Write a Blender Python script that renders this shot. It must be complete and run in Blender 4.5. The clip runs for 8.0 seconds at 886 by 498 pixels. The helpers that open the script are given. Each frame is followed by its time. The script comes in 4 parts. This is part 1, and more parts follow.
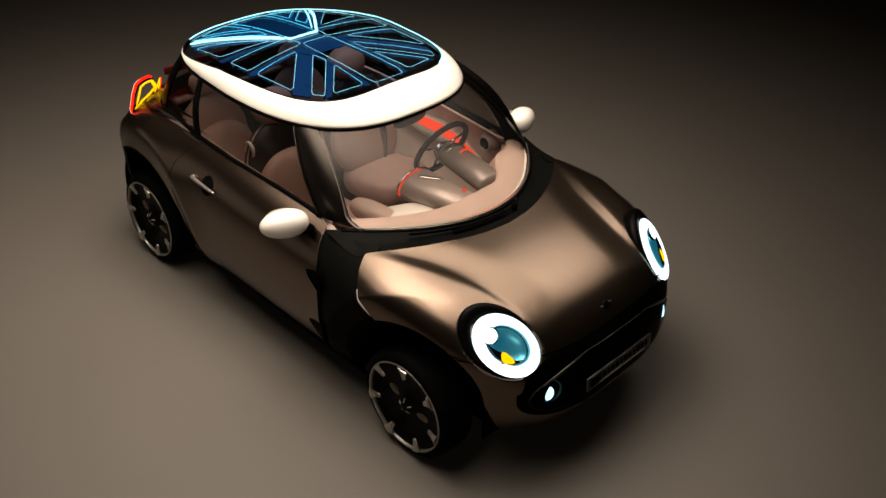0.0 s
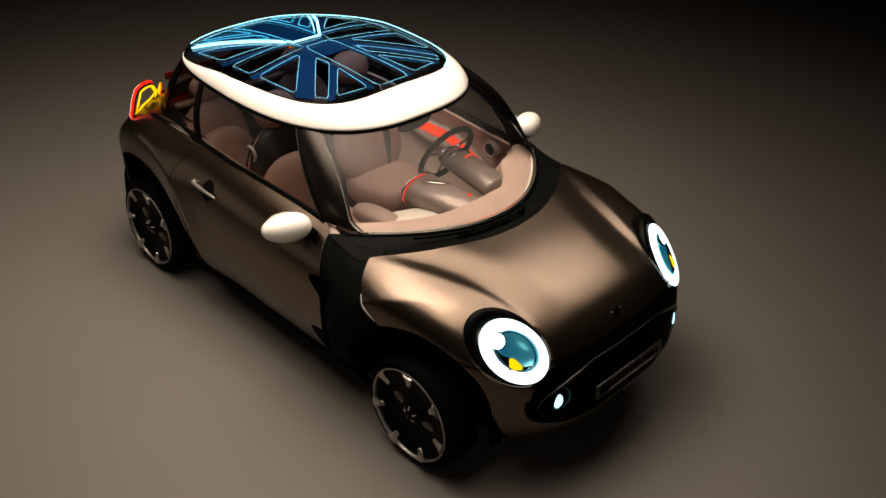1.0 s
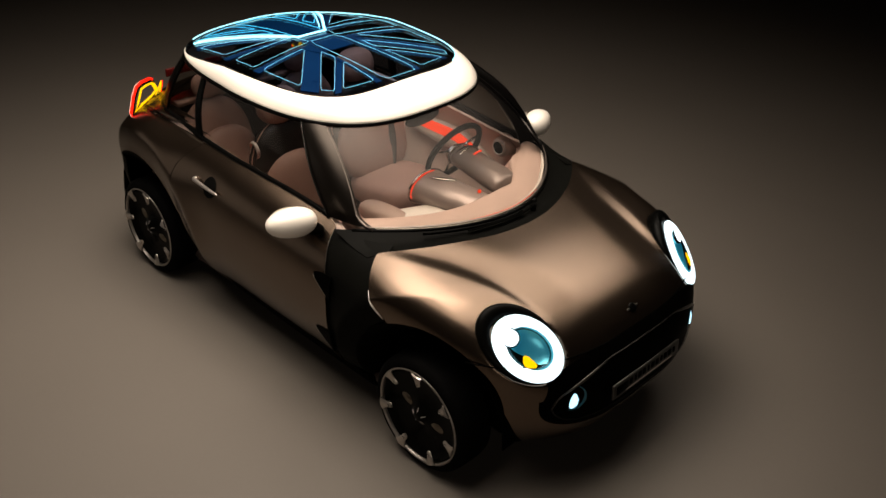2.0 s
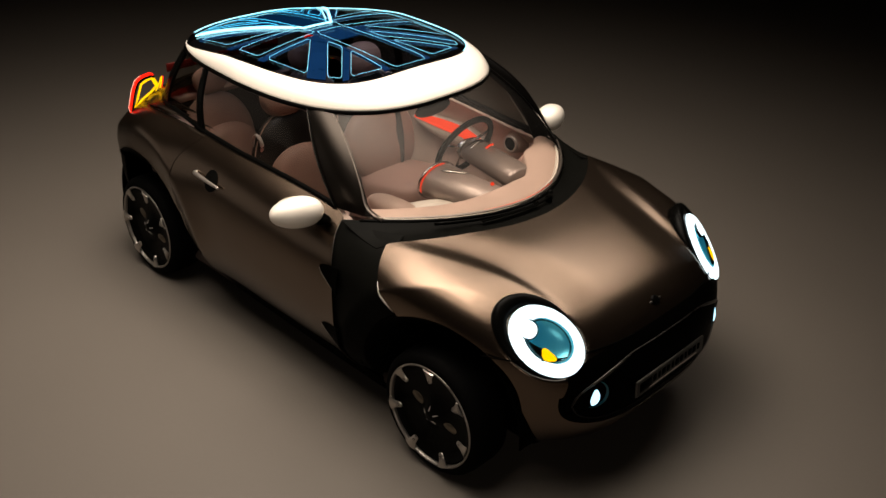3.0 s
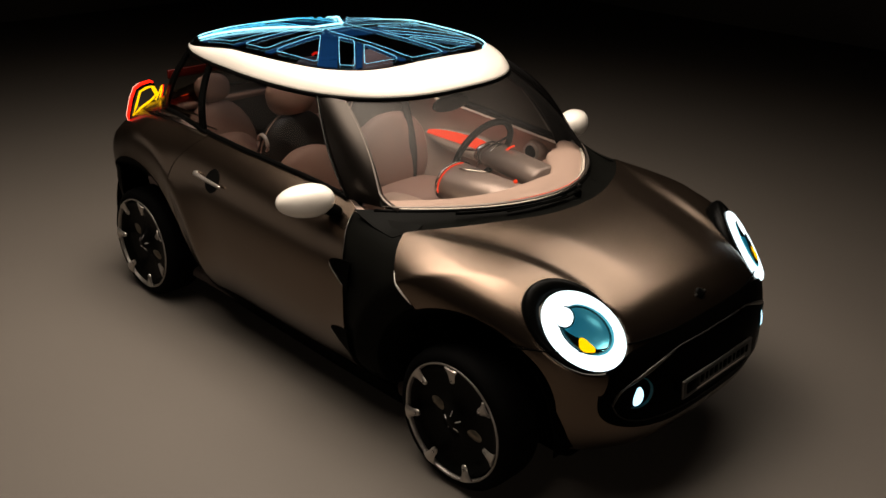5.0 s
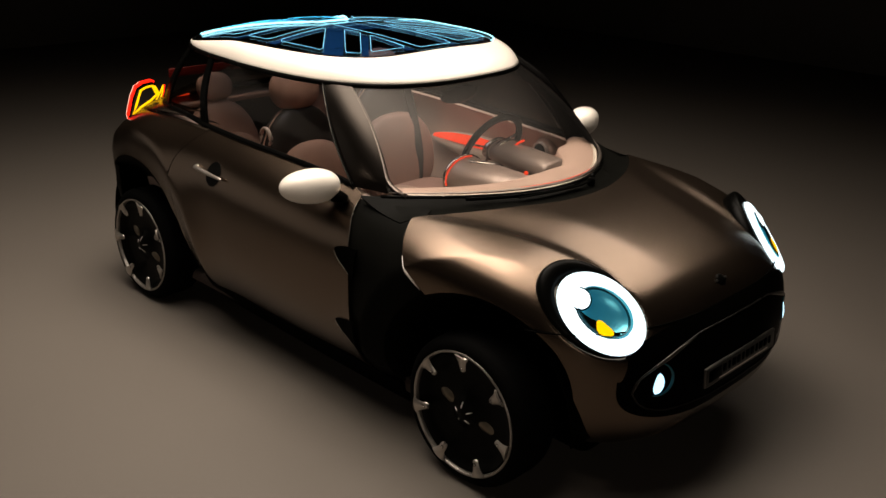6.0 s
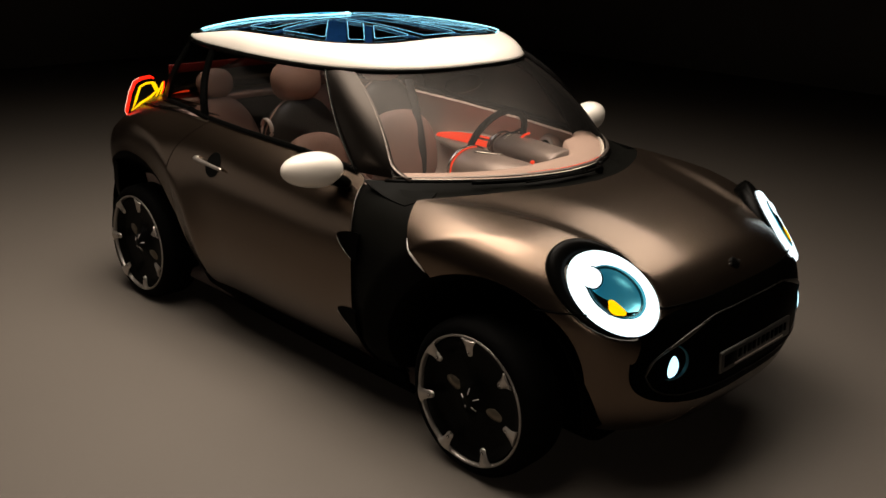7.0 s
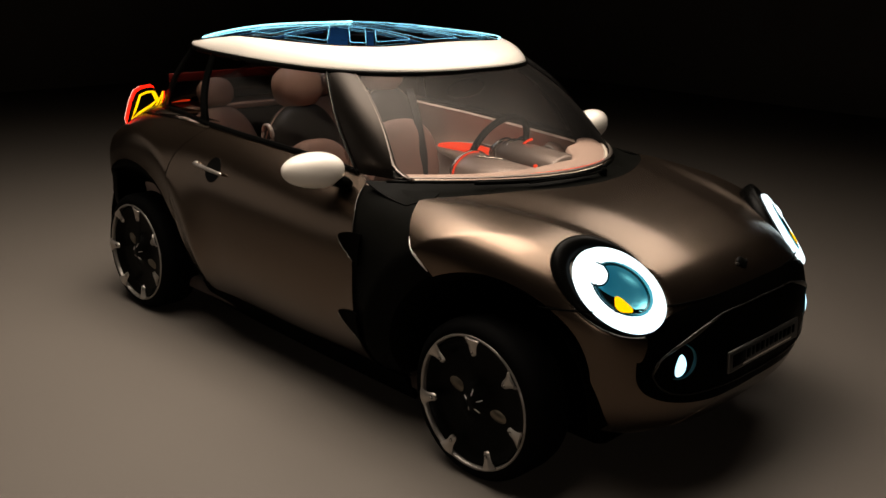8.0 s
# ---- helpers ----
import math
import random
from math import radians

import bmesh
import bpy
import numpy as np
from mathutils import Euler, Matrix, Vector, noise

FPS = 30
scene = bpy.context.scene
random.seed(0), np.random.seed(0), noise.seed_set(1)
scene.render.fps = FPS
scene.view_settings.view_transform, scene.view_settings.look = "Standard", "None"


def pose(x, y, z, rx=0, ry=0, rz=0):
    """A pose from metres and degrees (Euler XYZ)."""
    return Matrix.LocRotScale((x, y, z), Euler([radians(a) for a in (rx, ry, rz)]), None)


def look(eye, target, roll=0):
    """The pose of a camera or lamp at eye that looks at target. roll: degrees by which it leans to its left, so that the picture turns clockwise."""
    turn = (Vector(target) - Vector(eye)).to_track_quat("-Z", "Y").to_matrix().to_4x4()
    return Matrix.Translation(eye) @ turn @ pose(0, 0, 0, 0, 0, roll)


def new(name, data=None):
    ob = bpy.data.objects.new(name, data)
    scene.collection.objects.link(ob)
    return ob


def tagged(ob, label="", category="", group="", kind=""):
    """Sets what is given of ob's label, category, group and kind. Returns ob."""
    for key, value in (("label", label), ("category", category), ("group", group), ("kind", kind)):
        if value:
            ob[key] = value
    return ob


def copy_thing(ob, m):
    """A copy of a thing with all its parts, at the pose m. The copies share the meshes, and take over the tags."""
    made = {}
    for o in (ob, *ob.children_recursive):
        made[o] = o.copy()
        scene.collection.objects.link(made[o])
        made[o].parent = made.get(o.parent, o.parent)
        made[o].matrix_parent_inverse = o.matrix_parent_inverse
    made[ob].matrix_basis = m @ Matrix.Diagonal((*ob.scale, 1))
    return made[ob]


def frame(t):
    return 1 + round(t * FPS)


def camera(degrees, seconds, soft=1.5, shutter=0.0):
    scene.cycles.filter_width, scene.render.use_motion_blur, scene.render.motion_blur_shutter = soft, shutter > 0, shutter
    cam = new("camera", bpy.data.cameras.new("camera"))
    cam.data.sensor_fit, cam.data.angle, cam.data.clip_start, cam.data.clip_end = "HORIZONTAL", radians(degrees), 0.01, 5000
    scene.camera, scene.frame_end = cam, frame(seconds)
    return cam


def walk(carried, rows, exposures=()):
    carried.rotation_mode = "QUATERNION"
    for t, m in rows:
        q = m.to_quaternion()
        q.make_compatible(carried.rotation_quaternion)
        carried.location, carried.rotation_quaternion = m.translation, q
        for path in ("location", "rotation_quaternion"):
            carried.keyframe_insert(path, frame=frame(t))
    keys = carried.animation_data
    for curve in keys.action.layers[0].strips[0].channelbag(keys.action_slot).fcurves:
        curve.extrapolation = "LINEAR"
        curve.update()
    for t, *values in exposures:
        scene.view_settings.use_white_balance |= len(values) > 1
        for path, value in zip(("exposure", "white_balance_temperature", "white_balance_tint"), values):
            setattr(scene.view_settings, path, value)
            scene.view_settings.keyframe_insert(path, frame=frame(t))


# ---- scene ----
cam = camera(49.1, 8.0)
ROWS = [
    (0.0, 3.6407, -3.1779, 3.4664, 56.358, -1.305, 45.026),
    (0.5, 3.6228, -3.1674, 3.4094, 56.957, -1.283, 45.060),
    (1.0, 3.5898, -3.1649, 3.3494, 57.528, -1.339, 45.012),
    (2.5, 3.4619, -3.1473, 3.0450, 59.662, -1.416, 44.860),
    (3.0, 3.4130, -3.1329, 2.9001, 60.782, -1.416, 44.860),
    (3.5, 3.3680, -3.1252, 2.7659, 61.963, -1.444, 44.818),
    (4.0, 3.3272, -3.1193, 2.6329, 63.314, -1.469, 44.763),
    (4.5, 3.2897, -3.1077, 2.4898, 64.886, -1.488, 44.715),
    (6.0, 3.2022, -3.0866, 2.0826, 69.127, -1.471, 44.668),
    (6.5, 3.1820, -3.0839, 1.9581, 70.278, -1.485, 44.629),
    (7.0, 3.1684, -3.0807, 1.8667, 71.259, -1.507, 44.596),
    (7.5, 3.1573, -3.0819, 1.7892, 72.310, -1.507, 44.560),
    (8.0, 3.1526, -3.0789, 1.7396, 73.181, -1.502, 44.532),
]
walk(cam, [(t, pose(x, y, z, rx, ry, rz)) for t, x, y, z, rx, ry, rz in ROWS])

# ---------------------------------------------------------------- light
world = bpy.data.worlds.new("studio_dark")
world.use_nodes = True
world.node_tree.nodes["Background"].inputs[0].default_value = (0.9, 0.8, 0.7, 1)
world.node_tree.nodes["Background"].inputs[1].default_value = 0.004
scene.world = world


def softbox(name, eye, target, sx, sy, watts, colour=(1.0, 0.86, 0.72), spread=180):
    """A rectangular studio lamp aimed at a point."""
    data = bpy.data.lights.new(name, "AREA")
    data.shape, data.size, data.size_y, data.energy, data.color = "RECTANGLE", sx, sy, watts, colour
    data.spread = radians(spread)
    ob = new(name, data)
    ob.matrix_world = look(eye, target)
    return ob


softbox("softbox_lamp", (-0.25, -0.6, 3.9), (-0.25, -0.6, 0.0), 3.8, 3.8, 114, spread=128)
softbox("softbox_core_lamp", (-0.3, -0.55, 3.88), (-0.3, -0.55, 0.0), 1.9, 1.9, 52, spread=124)
softbox("softbox_lamp", (0.9, 2.2, 3.9), (1.3, -0.3, 0.8), 2.6, 1.6, 5.8, spread=50)
softbox("low_softbox_lamp", (4.9, -4.3, 1.5), (1.3, -0.6, 0.5), 2.2, 1.2, 5, spread=90)
softbox("side_softbox_lamp", (-4.9, -4.6, 1.6), (-0.1, -0.8, 0.8), 3.6, 2.6, 2.6, spread=100)


# ---------------------------------------------------------------- materials
def nodes_of(name):
    m = bpy.data.materials.new(name)
    m.use_nodes = True
    return m, m.node_tree.nodes, m.node_tree.links, m.node_tree.nodes["Principled BSDF"]


def surface(name, colour, rough=0.5, metal=0.0, coat=0.0, vary=0.12, scale=6.0, bump=0.0, bump_scale=200.0, spec=0.5, stretch=(1, 1, 1)):
    """A procedural surface: colour and roughness vary at two scales, with fine relief."""
    m, n, l, p = nodes_of(name)
    p.inputs["Metallic"].default_value = metal
    p.inputs["Coat Weight"].default_value = coat
    p.inputs["Coat Roughness"].default_value = 0.08
    p.inputs["Specular IOR Level"].default_value = spec
    tc = n.new("ShaderNodeTexCoord")
    mp = n.new("ShaderNodeMapping")
    mp.inputs["Scale"].default_value = stretch
    l.new(tc.outputs["Object"], mp.inputs[0])
    big = n.new("ShaderNodeTexNoise")
    big.inputs["Scale"].default_value, big.inputs["Detail"].default_value = scale, 4
    fine = n.new("ShaderNodeTexNoise")
    fine.inputs["Scale"].default_value, fine.inputs["Detail"].default_value = bump_scale, 3
    for t in (big, fine):
        l.new(mp.outputs[0], t.inputs["Vector"])
    add = n.new("ShaderNodeMath")
    add.operation = "MULTIPLY_ADD"
    add.inputs[1].default_value = 0.35
    l.new(fine.outputs[0], add.inputs[0])
    l.new(big.outputs[0], add.inputs[2])
    ramp = n.new("ShaderNodeMapRange")
    ramp.inputs[1].default_value, ramp.inputs[2].default_value = 0.35, 1.0
    ramp.inputs[3].default_value, ramp.inputs[4].default_value = 1 - vary, 1 + vary
    l.new(add.outputs[0], ramp.inputs[0])
    mul = n.new("ShaderNodeVectorMath")
    mul.operation = "SCALE"
    mul.inputs[0].default_value = colour
    l.new(ramp.outputs[0], mul.inputs["Scale"])
    l.new(mul.outputs[0], p.inputs["Base Color"])
    rr = n.new("ShaderNodeMath")
    rr.operation = "MULTIPLY"
    rr.inputs[1].default_value = rough
    l.new(ramp.outputs[0], rr.inputs[0])
    l.new(rr.outputs[0], p.inputs["Roughness"])
    if bump:
        b = n.new("ShaderNodeBump")
        b.inputs["Strength"].default_value, b.inputs["Distance"].default_value = bump, 0.002
        l.new(fine.outputs[0], b.inputs["Height"])
        l.new(b.outputs[0], p.inputs["Normal"])
    return m


def glow(name, colour, strength):
    m, n, l, p = nodes_of(name)
    p.inputs["Base Color"].default_value = (*[0.06 * c for c in colour], 1)
    p.inputs["Specular IOR Level"].default_value = 0.06
    p.inputs["Emission Color"].default_value = (*colour, 1)
    p.inputs["Emission Strength"].default_value = strength
    return m


def pane_glass(name, tint, gloss=1.0, rough=0.02, graze=0.85):
    """Thin clear glass: it lets light straight through, with Fresnel gloss."""
    m, n, l, p = nodes_of(name)
    n.remove(p)
    tr, gl, mx, lw, pw, ad = (n.new("ShaderNode" + k) for k in ("BsdfTransparent", "BsdfGlossy", "MixShader", "LayerWeight", "Math", "Math"))
    tr.inputs[0].default_value = (*tint, 1)
    gl.inputs["Roughness"].default_value = rough
    gl.inputs["Color"].default_value = (gloss, gloss * 0.95, gloss * 0.90, 1)
    lw.inputs[0].default_value = 0.5
    pw.operation, ad.operation = "POWER", "MULTIPLY_ADD"
    pw.inputs[1].default_value = 4.5
    ad.inputs[1].default_value, ad.inputs[2].default_value = graze, 0.035
    l.new(lw.outputs["Facing"], pw.inputs[0])
    l.new(pw.outputs[0], ad.inputs[0])
    l.new(ad.outputs[0], mx.inputs[0])
    l.new(tr.outputs[0], mx.inputs[1])
    l.new(gl.outputs[0], mx.inputs[2])
    l.new(mx.outputs[0], n["Material Output"].inputs[0])
    return m


BRONZE = surface("bronze_metallic_paint", (0.116, 0.081, 0.056), 0.26, 0.97, 0.40, 0.05, 3.0, 0.05, 1400)
BRONZE.node_tree.nodes["Principled BSDF"].inputs["Coat Roughness"].default_value = 0.24
BLACK = surface("black_trim", (0.002, 0.002, 0.0018), 0.28, 0, 0.0, 0.2, 5.0, 0.0, 300, spec=0.035)
MATT = surface("black_matt_plastic", (0.0012, 0.0012, 0.001), 0.4, 0, 0, 0.2, 8.0, 0.2, 600, spec=0.006)
RUBBER = surface("tyre_rubber", (0.002, 0.002, 0.002), 0.7, 0, 0, 0.2, 10, 0.2, 500, spec=0.02)
WHITE = surface("cream_white_paint", (0.86, 0.80, 0.72), 0.30, 0, 0.6, 0.03, 3.0, 0.0, 500)
CHROME = surface("polished_metal", (0.62, 0.58, 0.54), 0.16, 1.0, 0, 0.08, 12, 0.0, 300)
ALLOY = surface("satin_alloy", (0.74, 0.68, 0.63), 0.42, 0.6, 0, 0.15, 20, 0.05, 600)
TAN = surface("tan_brown_leather", (0.33, 0.207, 0.168), 0.62, 0, 0, 0.12, 9, 0.25, 420)
PALE = surface("pale_beige_leather", (0.43, 0.31, 0.255), 0.6, 0, 0, 0.10, 9, 0.25, 420)
DARKHIDE = surface("black_leather", (0.009, 0.008, 0.0075), 0.42, 0, 0, 0.2, 9, 0.25, 420)
LINING = surface("light_beige_lining", (0.62, 0.47, 0.40), 0.6, 0, 0, 0.10, 9, 0.25, 420)
CARPET = surface("dark_brown_carpet", (0.05, 0.034, 0.028), 0.9, 0, 0, 0.25, 14, 0.5, 700)
CREAM = surface("cream_insert", (0.72, 0.66, 0.58), 0.5, 0, 0, 0.06, 9, 0.1, 300)
FLOORM = surface("studio_floor_paint", (0.122, 0.107, 0.092), 0.62, 0, 0, 0.06, 0.6, 0.12, 60, spec=0.35)
WALLM = surface("dark_studio_cloth", (0.12, 0.105, 0.09), 0.9, 0, 0, 0.2, 0.8, 0.2, 40, spec=0.2)
CLEAR = pane_glass("windscreen_glass", (0.92, 0.90, 0.88), 0.26, 0.40, 0.10)
SMOKE = pane_glass("side_window_glass", (0.66, 0.63, 0.60), 0.6, 0.12, 0.22)
ROOFG = pane_glass("blue_roof_glass", (0.30, 0.35, 0.47), 0.8)
BAR = surface("blue_roof_bar", (0.006, 0.048, 0.135), 0.3, 0, 0.0, 0.15, 6, 0, 300, spec=0.2)
PANEL = glow("edge_lit_blue_roof_panel", (0.008, 0.11, 0.27), 0.55)
TAUPE = surface("grey_taupe_lacquer", (0.28, 0.22, 0.192), 0.34, 0.25, 0.2, 0.08, 9, 0.0, 300)
COLUMN = surface("dark_taupe_lacquer", (0.20, 0.158, 0.138), 0.30, 0.25, 0.2, 0.08, 9, 0.0, 300)
WHEELM = surface("dull_wheel_alloy", (0.44, 0.40, 0.36), 0.30, 0.85, 0, 0.15, 20, 0.05, 600)
RIMM = surface("dull_rim_alloy", (0.29, 0.265, 0.24), 0.38, 0.8, 0, 0.15, 20, 0.05, 600)
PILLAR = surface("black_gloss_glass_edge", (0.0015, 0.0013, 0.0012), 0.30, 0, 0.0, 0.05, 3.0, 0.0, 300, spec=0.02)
# pale metal that stands for the reflected streak along the windscreen's edge
EDGE = surface("pale_edge_sheen", (0.20, 0.17, 0.148), 0.40, 1.0, 0.0, 0.05, 3.0, 0.0, 300)
# lighter metallic copy of the black pillar, for the sheen on the near one
PILLARN = surface("lit_near_pillar", (0.021, 0.0172, 0.0142), 0.33, 0.85, 0.0, 0.05, 3.0, 0.0, 300)
SATIN = surface("black_satin_panel", (0.004, 0.004, 0.0035), 0.30, 0, 0, 0.15, 6, 0.0, 300, spec=0.010)
DIMRED = surface("dark_red_strip_lens", (0.05, 0.003, 0.002), 0.4, 0, 0, 0.1, 12, 0, 300, spec=0.1)
# emission that stands for the highlight on the reflector's rim
LAMPC = glow("pale_teal_reflector_glint", (0.10, 0.55, 0.70), 0.75)
# shaded copy of the satin metal, for the unlit run of the ring
RINGD = surface("shaded_ring_metal", (0.035, 0.032, 0.030), 0.30, 0.9, 0, 0.15, 20, 0.0, 300)
GUN = surface("dark_satin_metal", (0.10, 0.092, 0.084), 0.35, 0.9, 0, 0.15, 20, 0.0, 300)
FIELD = surface("grey_plate_field", (0.018, 0.017, 0.016), 0.4, 0, 0, 0.1, 20, 0.0, 300, spec=0.3)
# lighter metal than the disc, for the two highlights on its dish
DISH_GLINT = surface("dark_satin_metal", (0.20, 0.17, 0.13), 0.44, 1.0, 0, 0.15, 20, 0, 600)
DISC = surface("black_wheel_lacquer", (0.003, 0.003, 0.0026), 0.30, 0, 0, 0.2, 8, 0, 300, spec=0.035)
TEAL = surface("teal_lacquer", (0.01, 0.10, 0.14), 0.2, 0.3, 0.4, 0.2, 12, 0, 300)
CYAN = glow("cyan_light_line", (0.28, 0.76, 1.0), 1.7)
CYANB = glow("bright_cyan_light_line", (0.08, 0.62, 1.0), 1.7)
CYANW = glow("white_cyan_light_strip", (0.34, 0.86, 1.0), 2.6)
LAMPW = glow("white_lamp_ring_light", (0.80, 0.95, 1.0), 1.7)
LAMPB = surface("teal_lamp_reflector", (0.16, 0.62, 0.74), 0.34, 0.9, 0.0, 0.08, 20, 0, 300)
# low emission in place of the projector's light falling into the bowl
LAMPB.node_tree.nodes["Principled BSDF"].inputs["Emission Color"].default_value = (0.01, 0.20, 0.32, 1)
LAMPB.node_tree.nodes["Principled BSDF"].inputs["Emission Strength"].default_value = 0.40
FOGW = glow("fog_lamp_light", (0.50, 0.84, 1.0), 1.8)
AMBER = glow("amber_indicator_light", (1.0, 0.52, 0.0), 1.5)
REDL = glow("red_light_tube", (1.0, 0.012, 0.003), 2.0)
CORE = glow("pale_pink_light_core", (1.0, 0.50, 0.36), 1.5)
YELL = glow("yellow_light_tube", (1.0, 0.52, 0.0), 1.5)
REDI = glow("red_interior_light", (1.0, 0.055, 0.012), 1.05)


# ---------------------------------------------------------------- mesh tools
def curve_of(pts):
    """A smooth function through (position, value) knots, with no overshoot."""
    xs, ys = [np.array(c, float) for c in zip(*pts)]
    d = np.diff(ys) / np.diff(xs)
    m = np.zeros(len(xs))
    m[0], m[-1] = d[0], d[-1]
    for i in range(1, len(xs) - 1):
        m[i] = 0 if d[i - 1] * d[i] <= 0 else 2 * d[i - 1] * d[i] / (d[i - 1] + d[i])

    def f(x):
        x = min(max(x, xs[0]), xs[-1])
        i = min(int(np.searchsorted(xs, x, "right")) - 1, len(xs) - 2)
        h = xs[i + 1] - xs[i]
        t = (x - xs[i]) / h
        return float(ys[i] * (1 + 2 * t) * (1 - t) ** 2 + m[i] * h * t * (1 - t) ** 2 + ys[i + 1] * t * t * (3 - 2 * t) + m[i + 1] * h * t * t * (t - 1))
    return f


def part(name, bm, material, parent, label="", smooth=True):
    """Links a bmesh as one mesh object under a thing or under a part."""
    if smooth:
        for f in bm.faces:
            f.smooth = True
    me = bpy.data.meshes.new(name)
    bm.to_mesh(me)
    bm.free()
    me.materials.append(material)
    ob = new(name, me)
    ob.parent = parent
    if label:
        tagged(ob, label)
    return ob


def sheet(fn, nu, nv, thick=0.0, flip=False, wrap=False):
    """A grid of points fn(u, v) with u, v in 0..1; thick gives it depth."""
    bm = bmesh.new()
    rows = [[bm.verts.new(fn(i / nu, j / nv)) for j in range(nv if wrap else nv + 1)] for i in range(nu + 1)]
    for i in range(nu):
        for j in range(nv):
            k = (j + 1) % nv if wrap else j + 1
            q = [rows[i][j], rows[i + 1][j], rows[i + 1][k], rows[i][k]]
            bm.faces.new(q[::-1] if flip else q)
    bmesh.ops.remove_doubles(bm, verts=bm.verts, dist=0.0004)
    bmesh.ops.recalc_face_normals(bm, faces=bm.faces)
    if thick:
        bmesh.ops.solidify(bm, geom=bm.faces[:], thickness=thick)
    return bm


def rod(points, r, sides=10, closed=False, squash=None):
    """A round bar along points; r is a number or a function of 0..1."""
    pts = [Vector(p) for p in points]
    bm = bmesh.new()
    n = len(pts)
    rings = []
    up = Vector((0, 0, 1))
    for i, p in enumerate(pts):
        a = pts[(i - 1) % n] if closed or i else p
        b = pts[(i + 1) % n] if closed or i < n - 1 else p
        d = (b - a).normalized()
        s = d.cross(up)
        s = s.normalized() if s.length > 1e-3 else d.cross(Vector((0, 1, 0))).normalized()
        t = s.cross(d)
        rad = r(i / (n - 1)) if callable(r) else r
        k = squash or (1, 1)
        rings.append([bm.verts.new(p + s * (math.cos(g) * rad * k[0]) + t * (math.sin(g) * rad * k[1])) for g in (2 * math.pi * j / sides for j in range(sides))])
    for i in range(n if closed else n - 1):
        a, b = rings[i], rings[(i + 1) % n]
        for j in range(sides):
            bm.faces.new((a[j], a[(j + 1) % sides], b[(j + 1) % sides], b[j]))
    if not closed:
        bm.faces.new(rings[0][::-1])
        bm.faces.new(rings[-1])
    bmesh.ops.recalc_face_normals(bm, faces=bm.faces)
    return bm


def flowing(points, steps=6, closed=False):
    """A smooth line through points."""
    p = [Vector(q) for q in points]
    n = len(p)
    at = (lambda i: p[i % n]) if closed else (lambda i: p[min(max(i, 0), n - 1)])
    out = []
    for i in range(n if closed else n - 1):
        a, b, c, d = at(i - 1), at(i), at(i + 1), at(i + 2)
        for k in range(steps):
            t = k / steps
            out.append(0.5 * (2 * b + (c - a) * t + (2 * a - 5 * b + 4 * c - d) * t * t + (3 * b - a - 3 * c + d) * t ** 3))
    return out if closed else out + [p[-1]]


def lathe(profile, m=None, sides=48, arc=2 * math.pi):
    """Turns (radius, height) pairs round the z axis, then places them with m."""
    m = m or Matrix()
    full = abs(arc - 2 * math.pi) < 1e-6
    cols = sides if full else sides + 1
    bm = bmesh.new()
    rows = [[bm.verts.new(m @ Vector((r * math.cos(arc * j / sides), r * math.sin(arc * j / sides), h))) for j in range(cols)] for r, h in profile]
    for a, b in zip(rows, rows[1:]):
        for j in range(sides):
            k = (j + 1) % cols
            bm.faces.new((a[j], a[k], b[k], b[j]))
    bmesh.ops.remove_doubles(bm, verts=bm.verts, dist=0.00005)
    bmesh.ops.recalc_face_normals(bm, faces=bm.faces)
    return bm


def pillow(m, sx, sy, sz, n=3.0, nu=28, nv=18, fn=None):
    """A rounded block (superellipsoid) of half sizes sx, sy, sz at pose m."""
    def c(a, p):
        return math.copysign(abs(a) ** p, a)

    def f(u, v):
        a, b = 2 * math.pi * v, math.pi * (u - 0.5)
        p = Vector((sx * c(math.cos(b), 2 / n) * c(math.cos(a), 2 / n), sy * c(math.cos(b), 2 / n) * c(math.sin(a), 2 / n), sz * c(math.sin(b), 2 / n)))
        return m @ (fn(p) if fn else p)
    return sheet(f, nv, nu, wrap=True)


def block(m, sx, sy, sz, bevel=0.004, segments=2):
    bm = bmesh.new()
    bmesh.ops.create_cube(bm, size=1, matrix=Matrix.Diagonal((sx, sy, sz, 1)))
    if bevel:
        bmesh.ops.bevel(bm, geom=bm.edges[:], offset=bevel, segments=segments, profile=0.5, affect="EDGES")
    bm.transform(m)
    return bm


# ---------------------------------------------------------------- setting
def studio():
    """Floor, cove walls and ceiling of the dark studio."""
    floor = part("floor", sheet(lambda u, v: (-9 + 18 * u, -9 + 18 * v, 0), 24, 24), FLOORM, None)
    tagged(floor, "matt warm grey painted studio floor", "floor", kind="structure")
    for name, m in (("wall_north", pose(0, 9.1, 3)), ("wall_south", pose(0, -9.1, 3)), ("wall_east", pose(9.1, 0, 3, 0, 0, 90)), ("wall_west", pose(-9.1, 0, 3, 0, 0, 90))):
        w = part(name, block(m, 18.4, 0.2, 6.2, 0), WALLM, None, smooth=False)
        tagged(w, "black cloth covered studio wall", "wall", kind="structure")
    c = part("ceiling", block(pose(0, 0, 6.2), 18.4, 18.4, 0.2, 0), WALLM, None, smooth=False)
    tagged(c, "black studio ceiling", "ceiling", kind="structure")


studio()

